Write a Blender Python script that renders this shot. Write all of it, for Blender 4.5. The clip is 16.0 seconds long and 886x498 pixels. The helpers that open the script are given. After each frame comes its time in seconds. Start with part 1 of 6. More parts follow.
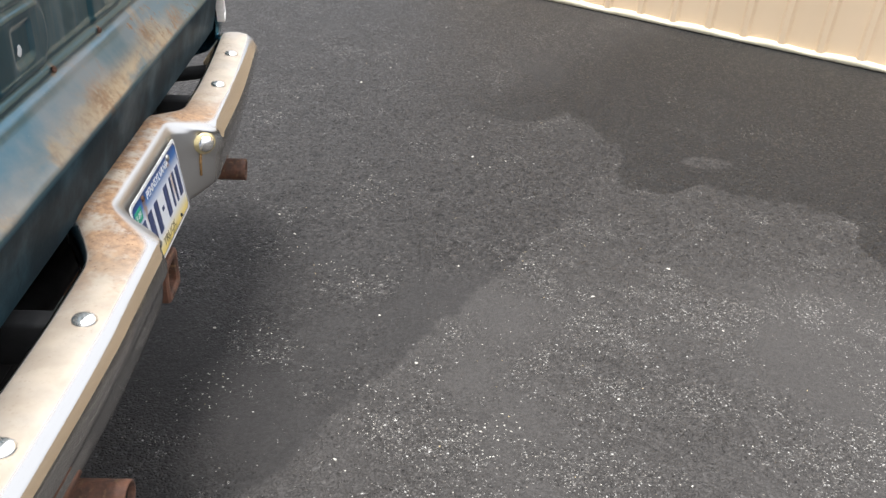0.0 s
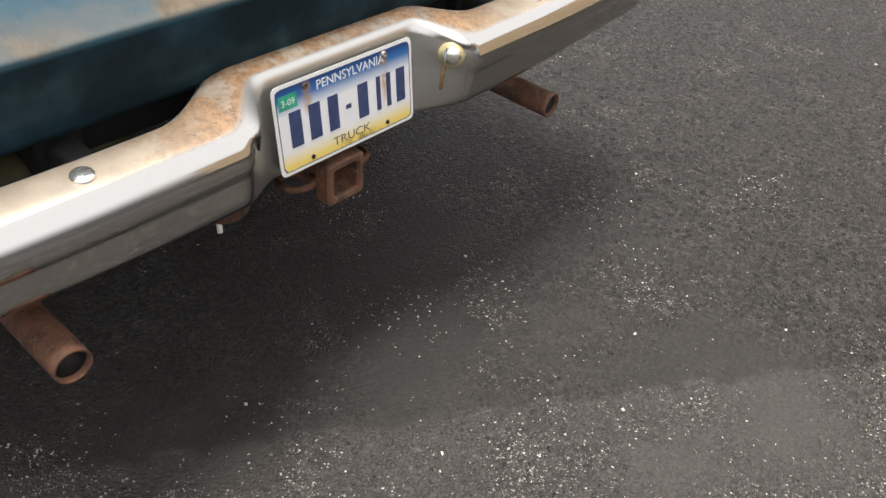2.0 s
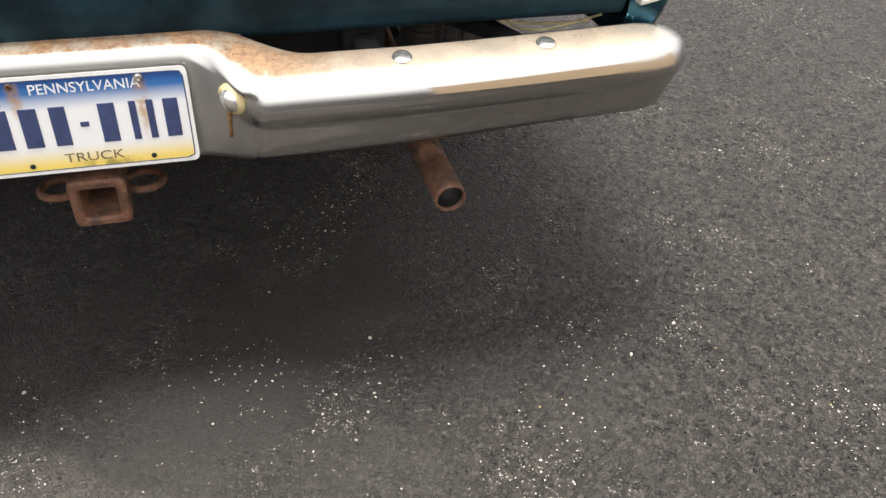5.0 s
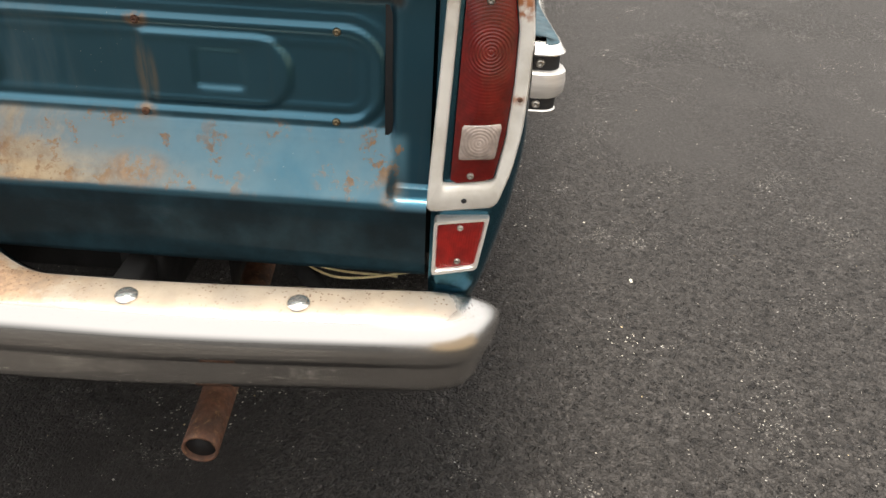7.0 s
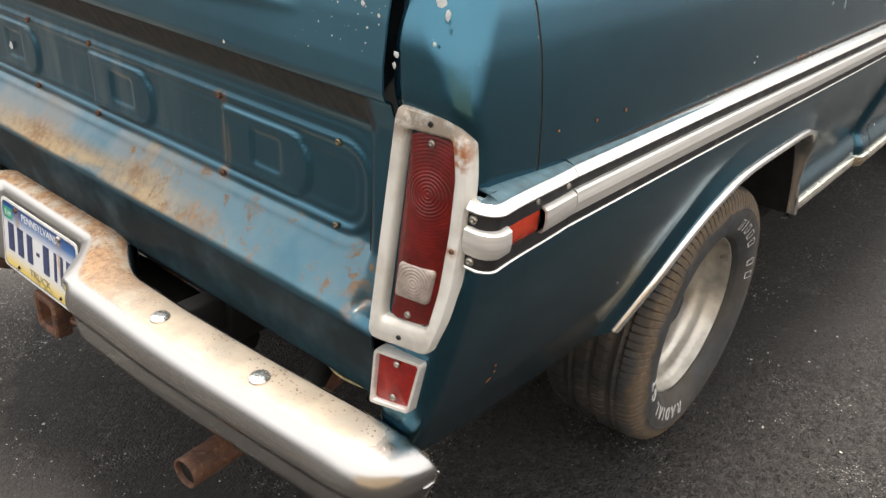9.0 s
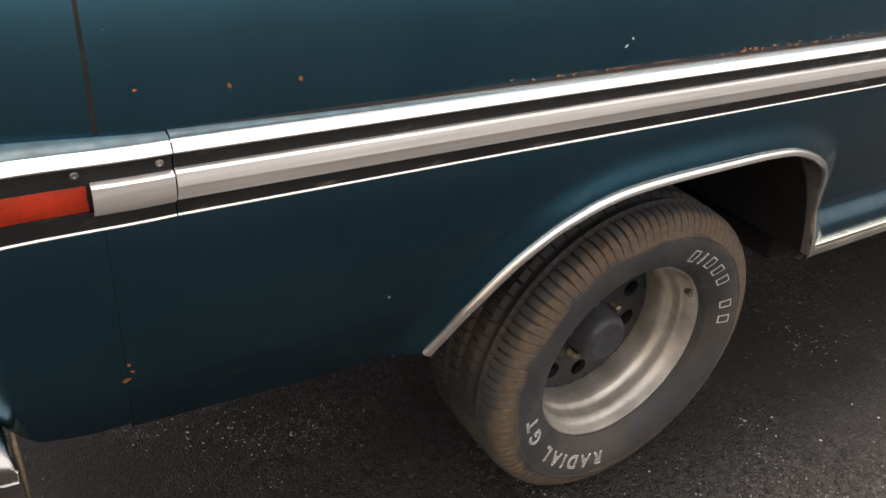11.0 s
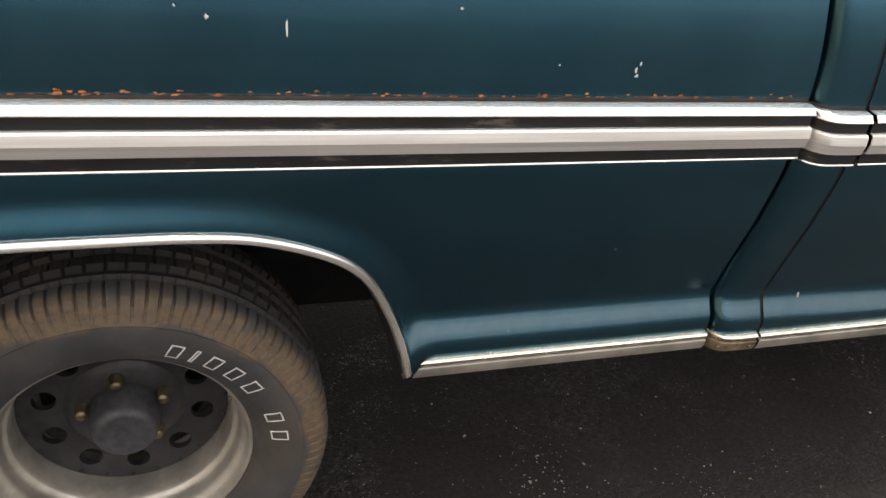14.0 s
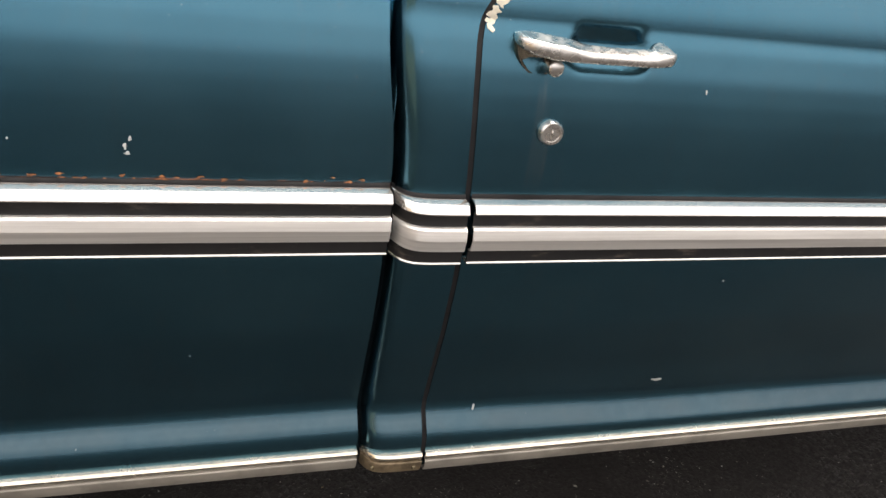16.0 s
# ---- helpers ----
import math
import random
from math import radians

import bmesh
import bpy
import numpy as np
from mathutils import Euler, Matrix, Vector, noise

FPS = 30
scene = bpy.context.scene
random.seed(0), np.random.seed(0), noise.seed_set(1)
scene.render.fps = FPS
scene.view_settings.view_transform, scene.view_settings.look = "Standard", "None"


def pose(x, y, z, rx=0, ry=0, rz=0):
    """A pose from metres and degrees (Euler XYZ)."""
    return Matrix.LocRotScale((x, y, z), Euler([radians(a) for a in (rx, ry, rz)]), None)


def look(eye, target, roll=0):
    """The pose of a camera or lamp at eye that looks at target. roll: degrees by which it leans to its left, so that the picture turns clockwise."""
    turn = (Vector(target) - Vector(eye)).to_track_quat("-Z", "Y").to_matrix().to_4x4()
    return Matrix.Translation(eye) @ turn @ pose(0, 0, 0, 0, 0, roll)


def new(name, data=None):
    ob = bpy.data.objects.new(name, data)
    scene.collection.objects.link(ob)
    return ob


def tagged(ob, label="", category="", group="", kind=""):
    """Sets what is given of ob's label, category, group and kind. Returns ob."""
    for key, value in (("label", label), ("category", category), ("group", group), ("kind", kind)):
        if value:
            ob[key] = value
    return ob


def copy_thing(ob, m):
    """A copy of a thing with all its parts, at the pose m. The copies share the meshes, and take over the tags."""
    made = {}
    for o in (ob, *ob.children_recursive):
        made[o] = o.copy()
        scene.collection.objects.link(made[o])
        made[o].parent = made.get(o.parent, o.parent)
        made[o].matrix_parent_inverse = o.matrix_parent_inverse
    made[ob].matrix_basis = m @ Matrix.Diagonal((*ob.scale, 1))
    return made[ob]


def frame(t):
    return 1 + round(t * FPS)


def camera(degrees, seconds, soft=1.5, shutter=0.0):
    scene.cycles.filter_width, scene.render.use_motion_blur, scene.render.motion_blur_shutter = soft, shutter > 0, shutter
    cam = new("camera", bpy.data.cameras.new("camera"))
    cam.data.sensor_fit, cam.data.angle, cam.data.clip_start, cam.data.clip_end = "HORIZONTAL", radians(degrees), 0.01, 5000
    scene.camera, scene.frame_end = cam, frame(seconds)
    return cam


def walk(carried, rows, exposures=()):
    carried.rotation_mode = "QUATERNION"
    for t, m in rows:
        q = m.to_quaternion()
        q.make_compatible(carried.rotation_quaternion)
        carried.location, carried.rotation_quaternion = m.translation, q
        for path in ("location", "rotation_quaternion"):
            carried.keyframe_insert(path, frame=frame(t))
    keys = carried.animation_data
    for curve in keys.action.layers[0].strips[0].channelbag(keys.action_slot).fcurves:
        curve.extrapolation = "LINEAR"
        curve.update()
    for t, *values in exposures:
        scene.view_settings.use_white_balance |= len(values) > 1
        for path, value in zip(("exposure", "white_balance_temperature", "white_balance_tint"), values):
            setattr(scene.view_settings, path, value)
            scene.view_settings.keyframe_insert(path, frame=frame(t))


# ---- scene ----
cam = camera(57.5, 16.0)
PATH = [
    (0, (0.123, 0.306, 1.312), (0.283, 2.025, 0.302), 4.9),
    (0.5, (0.298, 0.455, 1.297), (0.156, 2.142, 0.232), 4.1),
    (1, (0.509, 0.553, 1.308), (-0.08, 2.083, 0.163), 4.9),
    (1.5, (0.575, 0.681, 1.284), (-0.235, 2.079, 0.106), 4.2),
    (2, (0.587, 0.846, 1.263), (-0.364, 2.064, -0.007), 6.5),
    (2.5, (0.647, 1.007, 1.245), (-0.551, 1.929, -0.065), 6.5),
    (3, (0.723, 1.158, 1.243), (-0.655, 1.771, -0.071), 3.3),
    (3.5, (0.702, 1.325, 1.223), (-0.683, 1.845, -0.123), 3.0),
    (4, (0.715, 1.508, 1.222), (-0.644, 2.031, -0.15), 2.9),
    (4.5, (0.791, 1.721, 1.249), (-0.648, 2.14, -0.076), 3.4),
    (5, (0.81, 1.873, 1.25), (-0.622, 2.321, -0.073), 4.2),
    (5.2, (0.786, 1.96, 1.252), (-0.644, 2.432, -0.064), 5.1),
    (7.3, (0.5395, 2.635, 1.363), (-1.139, 2.433, 0.2955), 2.45),
    (7.5, (0.502, 2.673, 1.376), (-1.1775, 2.363, 0.3365), 1.9),
    (8, (0.449, 2.847, 1.413), (-1.201, 2.2085, 0.4815), 2.1),
    (8.2, (0.4345, 2.9105, 1.4025), (-1.1825, 2.154, 0.501), 2.05),
    (10.3, (-0.113, 3.35, 1.366), (-1.073, 1.955, 0.301), 3.3),
    (10.5, (-0.184, 3.365, 1.356), (-1.12, 1.957, 0.287), 3.3),
    (11, (-0.375, 3.409, 1.353), (-1.329, 2.008, 0.291), 4.9),
    (11.4, (-0.524, 3.49, 1.362), (-1.368, 1.964, 0.381), 5.3),
    (11.5, (-0.57, 3.509, 1.362), (-1.374, 1.958, 0.387), 5.7),
    (12, (-0.738, 3.581, 1.37), (-1.409, 1.971, 0.392), 5.4),
    (12.5, (-0.931, 3.55, 1.353), (-1.545, 1.935, 0.346), 4.8),
    (12.8, (-1.051, 3.541, 1.356), (-1.671, 1.931, 0.345), 4.5),
    (13, (-1.131, 3.547, 1.348), (-1.757, 1.932, 0.347), 4.7),
    (13.3, (-1.271, 3.583, 1.35), (-1.858, 1.968, 0.326), 5.5),
    (13.5, (-1.349, 3.599, 1.354), (-1.893, 1.98, 0.314), 6.1),
    (14, (-1.54, 3.594, 1.355), (-2.138, 1.99, 0.32), 6.6),
    (14.4, (-1.705, 3.58, 1.354), (-2.393, 1.964, 0.398), 7.0),
    (14.5, (-1.735, 3.549, 1.364), (-2.438, 1.949, 0.391), 7.4),
    (14.6, (-1.767, 3.552, 1.363), (-2.484, 1.949, 0.405), 7.1),
    (15, (-1.9, 3.563, 1.372), (-2.628, 1.94, 0.457), 7.2),
    (15.5, (-2.08, 3.584, 1.378), (-2.701, 1.909, 0.479), 8.8),
    (16, (-2.208, 3.554, 1.373), (-2.813, 1.888, 0.448), 7.8),
]
walk(cam, [(t, look(eye, target, roll)) for t, eye, target, roll in PATH],
     [(0, 0.78, 5920, 10), (0.5, 0.74, 6080, 10), (1.0, 0.70, 6320, 10), (1.5, 0.70, 6360, 10), (2.0, 0.62, 6380, 10), (3.0, 0.48, 6420, 10), (3.5, 0.74, 6420, 10), (4.0, 0.78, 6420, 10), (5.0, 1.0, 6480, 10),
      (7.5, 0.84, 6720, 10), (8.2, 1.0, 6640, 10), (10.5, 0.64, 6560, 12), (11.0, 0.68, 6700, 15), (13.0, 0.80, 6720, 13), (16.0, 0.86, 6820, 15)])

# ---- light ----
world = bpy.data.worlds.new("sky")
scene.world = world
world.use_nodes = True
wn, wl = world.node_tree.nodes, world.node_tree.links
sky = wn.new("ShaderNodeTexSky")
sky.sky_type, sky.sun_disc = "NISHITA", False
sky.sun_elevation, sky.sun_rotation = radians(81.5), radians(225)
sky.air_density, sky.dust_density, sky.ozone_density = 1.0, 1.0, 1.0
haze = wn.new("ShaderNodeMix")
haze.data_type = "RGBA"
haze.inputs[0].default_value = 0.93
# overcast veil, far brighter overhead than at the horizon
way = wn.new("ShaderNodeTexCoord")
up = wn.new("ShaderNodeSeparateXYZ")
veil = wn.new("ShaderNodeMapRange")
veil.interpolation_type = "SMOOTHSTEP"
veil.inputs[1].default_value, veil.inputs[2].default_value = -0.05, 0.44
veil.inputs[3].default_value, veil.inputs[4].default_value = 0.17, 1.0
tint = wn.new("ShaderNodeMix")
tint.data_type = "RGBA"
tint.inputs[6].default_value, tint.inputs[7].default_value = (0, 0, 0, 1), (22.6, 22.0, 21.7, 1)
wl.new(way.outputs["Generated"], up.inputs[0])
wl.new(up.outputs[2], veil.inputs[0])
wl.new(veil.outputs[0], tint.inputs[0])
wl.new(tint.outputs[2], haze.inputs[7])
wl.new(sky.outputs[0], haze.inputs[6])
wl.new(haze.outputs[2], wn["Background"].inputs[0])
wn["Background"].inputs[1].default_value = 0.050

sun = new("sun", bpy.data.lights.new("sun", "SUN"))
sun.data.energy, sun.data.angle, sun.data.color = 5.0, radians(24), (1.0, 0.94, 0.86)
sun.matrix_world = look((-1.0, -1.0, 9.5), (0, 0, 0))
scene.view_settings.exposure = 1.02


# ---- materials ----
class Mat:
    """A node material with short ways to add textures."""

    def __init__(self, name, color=(0.5, 0.5, 0.5), rough=0.5, metal=0.0, **more):
        self.m = bpy.data.materials.new(name)
        self.m.use_nodes = True
        self.n, self.l = self.m.node_tree.nodes, self.m.node_tree.links
        self.b = self.n["Principled BSDF"]
        self.b.inputs["Base Color"].default_value = (*color, 1)
        self.b.inputs["Roughness"].default_value = rough
        self.b.inputs["Metallic"].default_value = metal
        for key, value in more.items():
            self.b.inputs[key.replace("_", " ")].default_value = value
        self.tc = self.n.new("ShaderNodeTexCoord")
        self.co = self.tc.outputs["Object"]

    def put(self, src, dst):
        if isinstance(src, (int, float)):
            dst.default_value = src
        elif isinstance(src, tuple):
            dst.default_value = (*src, 1) if len(src) == 3 and len(dst.default_value) == 4 else src
        else:
            self.l.new(src, dst)

    def noise(self, scale, detail=4.0, rough=0.55, stretch=(1, 1, 1), warp=0.0):
        v = self.co
        if stretch != (1, 1, 1):
            mp = self.n.new("ShaderNodeMapping")
            mp.inputs["Scale"].default_value = stretch
            self.l.new(v, mp.inputs[0])
            v = mp.outputs[0]
        t = self.n.new("ShaderNodeTexNoise")
        t.inputs["Scale"].default_value, t.inputs["Detail"].default_value = scale, detail
        t.inputs["Roughness"].default_value, t.inputs["Distortion"].default_value = rough, warp
        self.l.new(v, t.inputs["Vector"])
        return t.outputs[0]

    def cells(self, scale, feature="F1", out="Distance", rnd=1.0):
        t = self.n.new("ShaderNodeTexVoronoi")
        t.feature = feature
        t.inputs["Scale"].default_value = scale
        t.inputs["Randomness"].default_value = rnd
        self.l.new(self.co, t.inputs["Vector"])
        return t.outputs[out]

    def ramp(self, src, a, b, lo=0.0, hi=1.0, smooth=True):
        t = self.n.new("ShaderNodeMapRange")
        t.interpolation_type = "SMOOTHSTEP" if smooth else "LINEAR"
        self.put(src, t.inputs[0])
        for k, v in zip((1, 2, 3, 4), (a, b, lo, hi)):
            t.inputs[k].default_value = v
        return t.outputs[0]

    def math(self, op, a, b=0.0):
        t = self.n.new("ShaderNodeMath")
        t.operation = op
        self.put(a, t.inputs[0])
        self.put(b, t.inputs[1])
        return t.outputs[0]

    def mul(self, *xs):
        r = xs[0]
        for x in xs[1:]:
            r = self.math("MULTIPLY", r, x)
        return r

    def high(self, *xs):
        r = xs[0]
        for x in xs[1:]:
            r = self.math("MAXIMUM", r, x)
        return r

    def mix(self, f, a, b):
        t = self.n.new("ShaderNodeMix")
        t.data_type = "RGBA"
        self.put(f, t.inputs[0])
        self.put(a, t.inputs[6])
        self.put(b, t.inputs[7])
        return t.outputs[2]

    def xyz(self):
        t = self.n.new("ShaderNodeSeparateXYZ")
        self.l.new(self.co, t.inputs[0])
        return t.outputs

    def near(self, p, r0, r1, scale=(1, 1, 1)):
        """1 within r0 of the point p, 0 beyond r1."""
        a = self.n.new("ShaderNodeVectorMath")
        a.operation = "SUBTRACT"
        self.l.new(self.co, a.inputs[0])
        a.inputs[1].default_value = p
        s = self.n.new("ShaderNodeVectorMath")
        s.operation = "MULTIPLY"
        self.l.new(a.outputs[0], s.inputs[0])
        s.inputs[1].default_value = scale
        d = self.n.new("ShaderNodeVectorMath")
        d.operation = "LENGTH"
        self.l.new(s.outputs[0], d.inputs[0])
        return self.ramp(d.outputs["Value"], r0, r1, 1.0, 0.0)

    def normal_z(self):
        g = self.n.new("ShaderNodeNewGeometry")
        t = self.n.new("ShaderNodeSeparateXYZ")
        self.l.new(g.outputs["Normal"], t.inputs[0])
        return t.outputs[2]

    def color(self, src):
        self.put(src, self.b.inputs["Base Color"])

    def set(self, key, src):
        self.put(src, self.b.inputs[key])

    def bump(self, height, dist, strength=1.0):
        t = self.n.new("ShaderNodeBump")
        t.inputs["Distance"].default_value, t.inputs["Strength"].default_value = dist, strength
        self.put(height, t.inputs["Height"])
        if self.b.inputs["Normal"].links:
            self.l.new(self.b.inputs["Normal"].links[0].from_socket, t.inputs["Normal"])
        self.l.new(t.outputs[0], self.b.inputs["Normal"])


TEAL, TEAL_FADED = (0.034, 0.124, 0.181), (0.050, 0.148, 0.204)
RUST_DARK = (0.075, 0.028, 0.012)


def paint_base(name):
    m = Mat(name, TEAL, 0.22, 0.97, Coat_Weight=0.28, Coat_Roughness=0.12)
    base = m.mix(m.ramp(m.noise(2.2, 5), 0.35, 0.7), TEAL, TEAL_FADED)
    streak = m.ramp(m.noise(9, 3, stretch=(6, 6, 0.35)), 0.55, 0.8)
    pz = m.xyz()[2]
    base = m.mix(m.mul(streak, m.ramp(pz, 0.98, 0.86, 0.16, 0.20)), base, (0.10, 0.15, 0.17))
    film = m.mul(m.ramp(m.noise(16, 6, 0.7), 0.45, 0.75), m.ramp(pz, 0.95, 0.70, 0.05, 0.14))
    base = m.mix(film, base, (0.075, 0.115, 0.135))
    grain = m.noise(140, 3)
    base = m.mix(m.ramp(grain, 0.62, 0.72, 0.0, 0.25), base, (0.05, 0.11, 0.13))
    # dust specks and fine pits all over
    speck = m.mul(m.ramp(m.cells(95), 0.085, 0.055), m.ramp(m.noise(4.3, 3), 0.46, 0.62), m.math("GREATER_THAN", m.noise(37, 1), 0.52))
    base = m.mix(m.mul(speck, 0.75), base, (0.36, 0.40, 0.40))
    m.set("Roughness", m.ramp(m.noise(6, 5), 0.3, 0.75, 0.19, 0.27))
    # dust on the low ledges
    m.dust = m.mul(m.ramp(pz, 0.74, 0.67), m.ramp(m.normal_z(), 0.22, 0.55), m.ramp(m.noise(12, 5), 0.2, 0.7, 0.6, 0.95))
    base = m.mix(m.mul(m.dust, 0.6), base, (0.085, 0.115, 0.125))
    m.set("Metallic", m.math("SUBTRACT", 0.97, m.mul(m.dust, 0.75)))
    m.bump(m.noise(5, 2), 0.0015, 0.25)
    m.bump(grain, 0.00012, 0.3)
    return m, base


def make_paint_side():
    m, base = paint_base("teal_side_paint")
    x, y, z = m.xyz()
    # road scuffs low down behind the wheel
    zone = m.mul(m.ramp(z, 0.76, 0.64), m.ramp(x, -1.05, -0.80, 0, 1), m.ramp(x, -0.40, -0.6, 0, 1))
    scuff = m.ramp(m.noise(30, 6, 0.7, stretch=(0.5, 1, 2.2), warp=0.6), 0.52, 0.75)
    base = m.mix(m.mul(zone, scuff, 0.9), base, (0.20, 0.27, 0.30))
    # small stone chips
    chip = m.ramp(m.cells(26), 0.035, 0.028, 0, 1)
    keep = m.ramp(m.noise(3.1, 1), 0.55, 0.6)
    base = m.mix(m.mul(chip, keep, 0.8), base, (0.45, 0.5, 0.5))
    # rust creeping out from behind the moulding
    creep = m.mul(m.ramp(z, 1.0300, 1.0268), m.ramp(z, 1.0, 1.015), m.ramp(m.noise(14, 5, 0.7, stretch=(1, 1, 0.5)), 0.34, 0.48), m.ramp(x, -0.85, -1.15))
    base = m.mix(creep, base, m.mix(m.ramp(m.noise(40, 4, 0.7, stretch=(0.4, 1, 1)), 0.50, 0.66), (0.016, 0.009, 0.007), (0.36, 0.125, 0.034)))
    m.set("Coat Weight", m.math("MULTIPLY", m.math("SUBTRACT", 1.0, creep), 0.28))
    m.color(base)
    m.set("Metallic", m.mul(m.math("SUBTRACT", 1.0, creep), m.math("SUBTRACT", 0.97, m.mul(m.dust, 0.75))))
    return m.m


def make_paint_cab():
    m, base = paint_base("teal_cab_paint")
    # pale runs below the door's handle and lock
    x, y, z = m.xyz()
    runs = m.high(m.mul(m.ramp(m.math("ABSOLUTE", m.math("ADD", x, 2.627)), 0.008, 0.002), m.ramp(z, 1.02, 1.09), m.ramp(z, 1.185, 1.16)),
                  m.mul(m.ramp(m.math("ABSOLUTE", m.math("ADD", x, 2.636)), 0.005, 0.001), m.ramp(z, 1.03, 1.06), m.ramp(z, 1.10, 1.09), 0.8),
                  m.mul(m.ramp(m.math("ABSOLUTE", m.math("ADD", x, 2.618)), 0.004, 0.001), m.ramp(z, 1.02, 1.05), m.ramp(z, 1.17, 1.15), 0.6))
    base = m.mix(m.mul(runs, m.ramp(m.noise(30, 4, stretch=(2, 1, 0.3)), 0.3, 0.6), 0.35), base, (0.19, 0.25, 0.27))
    m.color(base)
    return m.m


def make_paint_tailgate():
    m, base = paint_base("teal_tailgate_paint")
    base = m.mix(m.ramp(m.noise(3, 5), 0.3, 0.7, 0.0, 0.2), base, (0.018, 0.050, 0.068))
    x, y, z = m.xyz()
    ledge = m.mul(m.ramp(z, 0.80, 0.815), m.ramp(z, 0.90, 0.880), m.ramp(m.math("ABSOLUTE", y), 0.84, 0.824))
    chalk = m.ramp(m.noise(5, 5), 0.3, 0.62)
    base = m.mix(m.mul(ledge, chalk, 0.85), base, m.mix(m.ramp(y, 0.75, 0.0), (0.075, 0.185, 0.240), (0.19, 0.205, 0.20)))
    film = m.mul(m.ramp(z, 0.90, 0.93), m.ramp(z, 1.05, 1.02), m.ramp(y, 0.60, 0.2), m.ramp(m.noise(11, 5, stretch=(1, 2.5, 0.3)), 0.42, 0.7))
    base = m.mix(m.mul(film, 0.55), base, (0.12, 0.15, 0.15))
    # rust, heaviest to the driver's half and along the lip
    lip = m.mul(m.ramp(z, 0.806, 0.811), m.ramp(z, 0.858, 0.822))
    drift = m.mul(m.ramp(y, 0.62, 0.28, 0.0, 1.0), m.ramp(y, -0.35, -0.03, 0.25, 1.0))
    rust = m.mul(ledge, m.ramp(m.math("ADD", m.noise(5, 6, 0.65, warp=0.6), m.ramp(z, 0.87, 0.82, -0.10, 0.06)), 0.46, 0.62), m.ramp(y, 0.66, 0.3, 0.05, 0.75))
    lip_rust = m.mul(lip, drift, m.ramp(m.noise(5, 6, 0.65, stretch=(1, 0.5, 2), warp=0.3), 0.33, 0.52))
    core = m.mul(m.high(m.near((-0.345, -0.045, 0.826), 0.008, 0.05, (1, 0.7, 1)), m.near((-0.36, 0.28, 0.845), 0.004, 0.03, (1, 0.7, 1)), m.near((-0.35, 0.47, 0.83), 0.006, 0.035, (1, 0.6, 1))), m.ramp(m.noise(46, 6, 0.75), 0.38, 0.56))
    spots = m.mul(ledge, m.ramp(m.noise(24, 6, 0.75), 0.55, 0.62), m.ramp(m.noise(5, 3), 0.40, 0.54), m.ramp(y, -0.05, 0.25, 0.2, 1.0))
    grime = m.mul(m.ramp(z, 1.112, 1.104), m.ramp(z, 1.050, 1.066), m.ramp(m.math("ABSOLUTE", y), 0.835, 0.82))
    ay = m.math("ABSOLUTE", y)
    fold = m.n.new("ShaderNodeCombineXYZ")
    m.put(0.0, fold.inputs[0]); m.put(ay, fold.inputs[1]); m.put(z, fold.inputs[2])
    keep, m.co = m.co, fold.outputs[0]
    studs = m.high(m.near((0, 0.483, 1.018), 0.004, 0.015, (1, 0.7, 1)), m.near((0, 0.478, 0.893), 0.004, 0.015, (1, 0.7, 1)), m.near((0, 0.11, 0.893), 0.004, 0.014),
                   m.mul(m.near((0, 0.815, 0.812), 0.004, 0.020, (1, 1, 1)), 0.8))
    pale = m.mul(m.high(m.near((0, 0.481, 0.955), 0.004, 0.013, (1, 1, 0.17)), m.near((0, 0.495, 0.945), 0.001, 0.010, (1, 1, 0.2))), m.ramp(m.noise(26, 5, stretch=(1, 2.5, 0.4)), 0.3, 0.6))
    m.co = keep
    studs = m.mul(studs, m.ramp(m.noise(60, 4), 0.3, 0.6))
    base = m.mix(m.mul(grime, 0.93), base, m.mix(m.ramp(m.noise(42, 6, 0.7, stretch=(1, 2, 0.6)), 0.25, 0.75), (0.006, 0.005, 0.003), (0.055, 0.040, 0.025)))
    base = m.mix(m.mul(pale, 0.75), base, (0.24, 0.215, 0.165))
    rust_colour = m.mix(m.ramp(m.noise(38, 5, 0.7), 0.40, 0.72), (0.40, 0.300, 0.175), (0.27, 0.165, 0.078))
    base = m.mix(m.mul(m.high(rust, lip_rust), 0.9), base, rust_colour)
    base = m.mix(m.high(spots, core, m.mul(studs, 0.9)), base, m.mix(m.noise(120, 2), (0.13, 0.075, 0.040), (0.33, 0.21, 0.115)))
    # face below the lip: shade put into the colour, dark and dull
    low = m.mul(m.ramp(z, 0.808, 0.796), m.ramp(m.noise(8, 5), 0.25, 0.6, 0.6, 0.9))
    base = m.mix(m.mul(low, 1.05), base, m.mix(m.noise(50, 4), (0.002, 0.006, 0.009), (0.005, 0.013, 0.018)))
    m.color(base)
    allr = m.high(rust, lip_rust, spots, grime, m.mul(low, 0.8))
    m.set("Metallic", m.mul(m.math("SUBTRACT", 1.0, m.high(allr, m.mul(film, 0.5), m.mul(ledge, chalk, 0.9), m.ramp(z, 1.105, 1.125, 0.0, 0.26))), 0.94))
    m.set("Coat Weight", m.mul(m.math("SUBTRACT", 1.0, m.high(allr, low)), 0.5))
    m.set("Specular IOR Level", m.ramp(low, 0.0, 0.8, 0.5, 0.18))
    m.set("Roughness", m.high(m.ramp(allr, 0, 1, 0.32, 0.85), m.mul(ledge, chalk, 0.55)))
    m.bump(m.mul(allr, m.noise(170, 4)), 0.0012, 0.5)
    return m.m


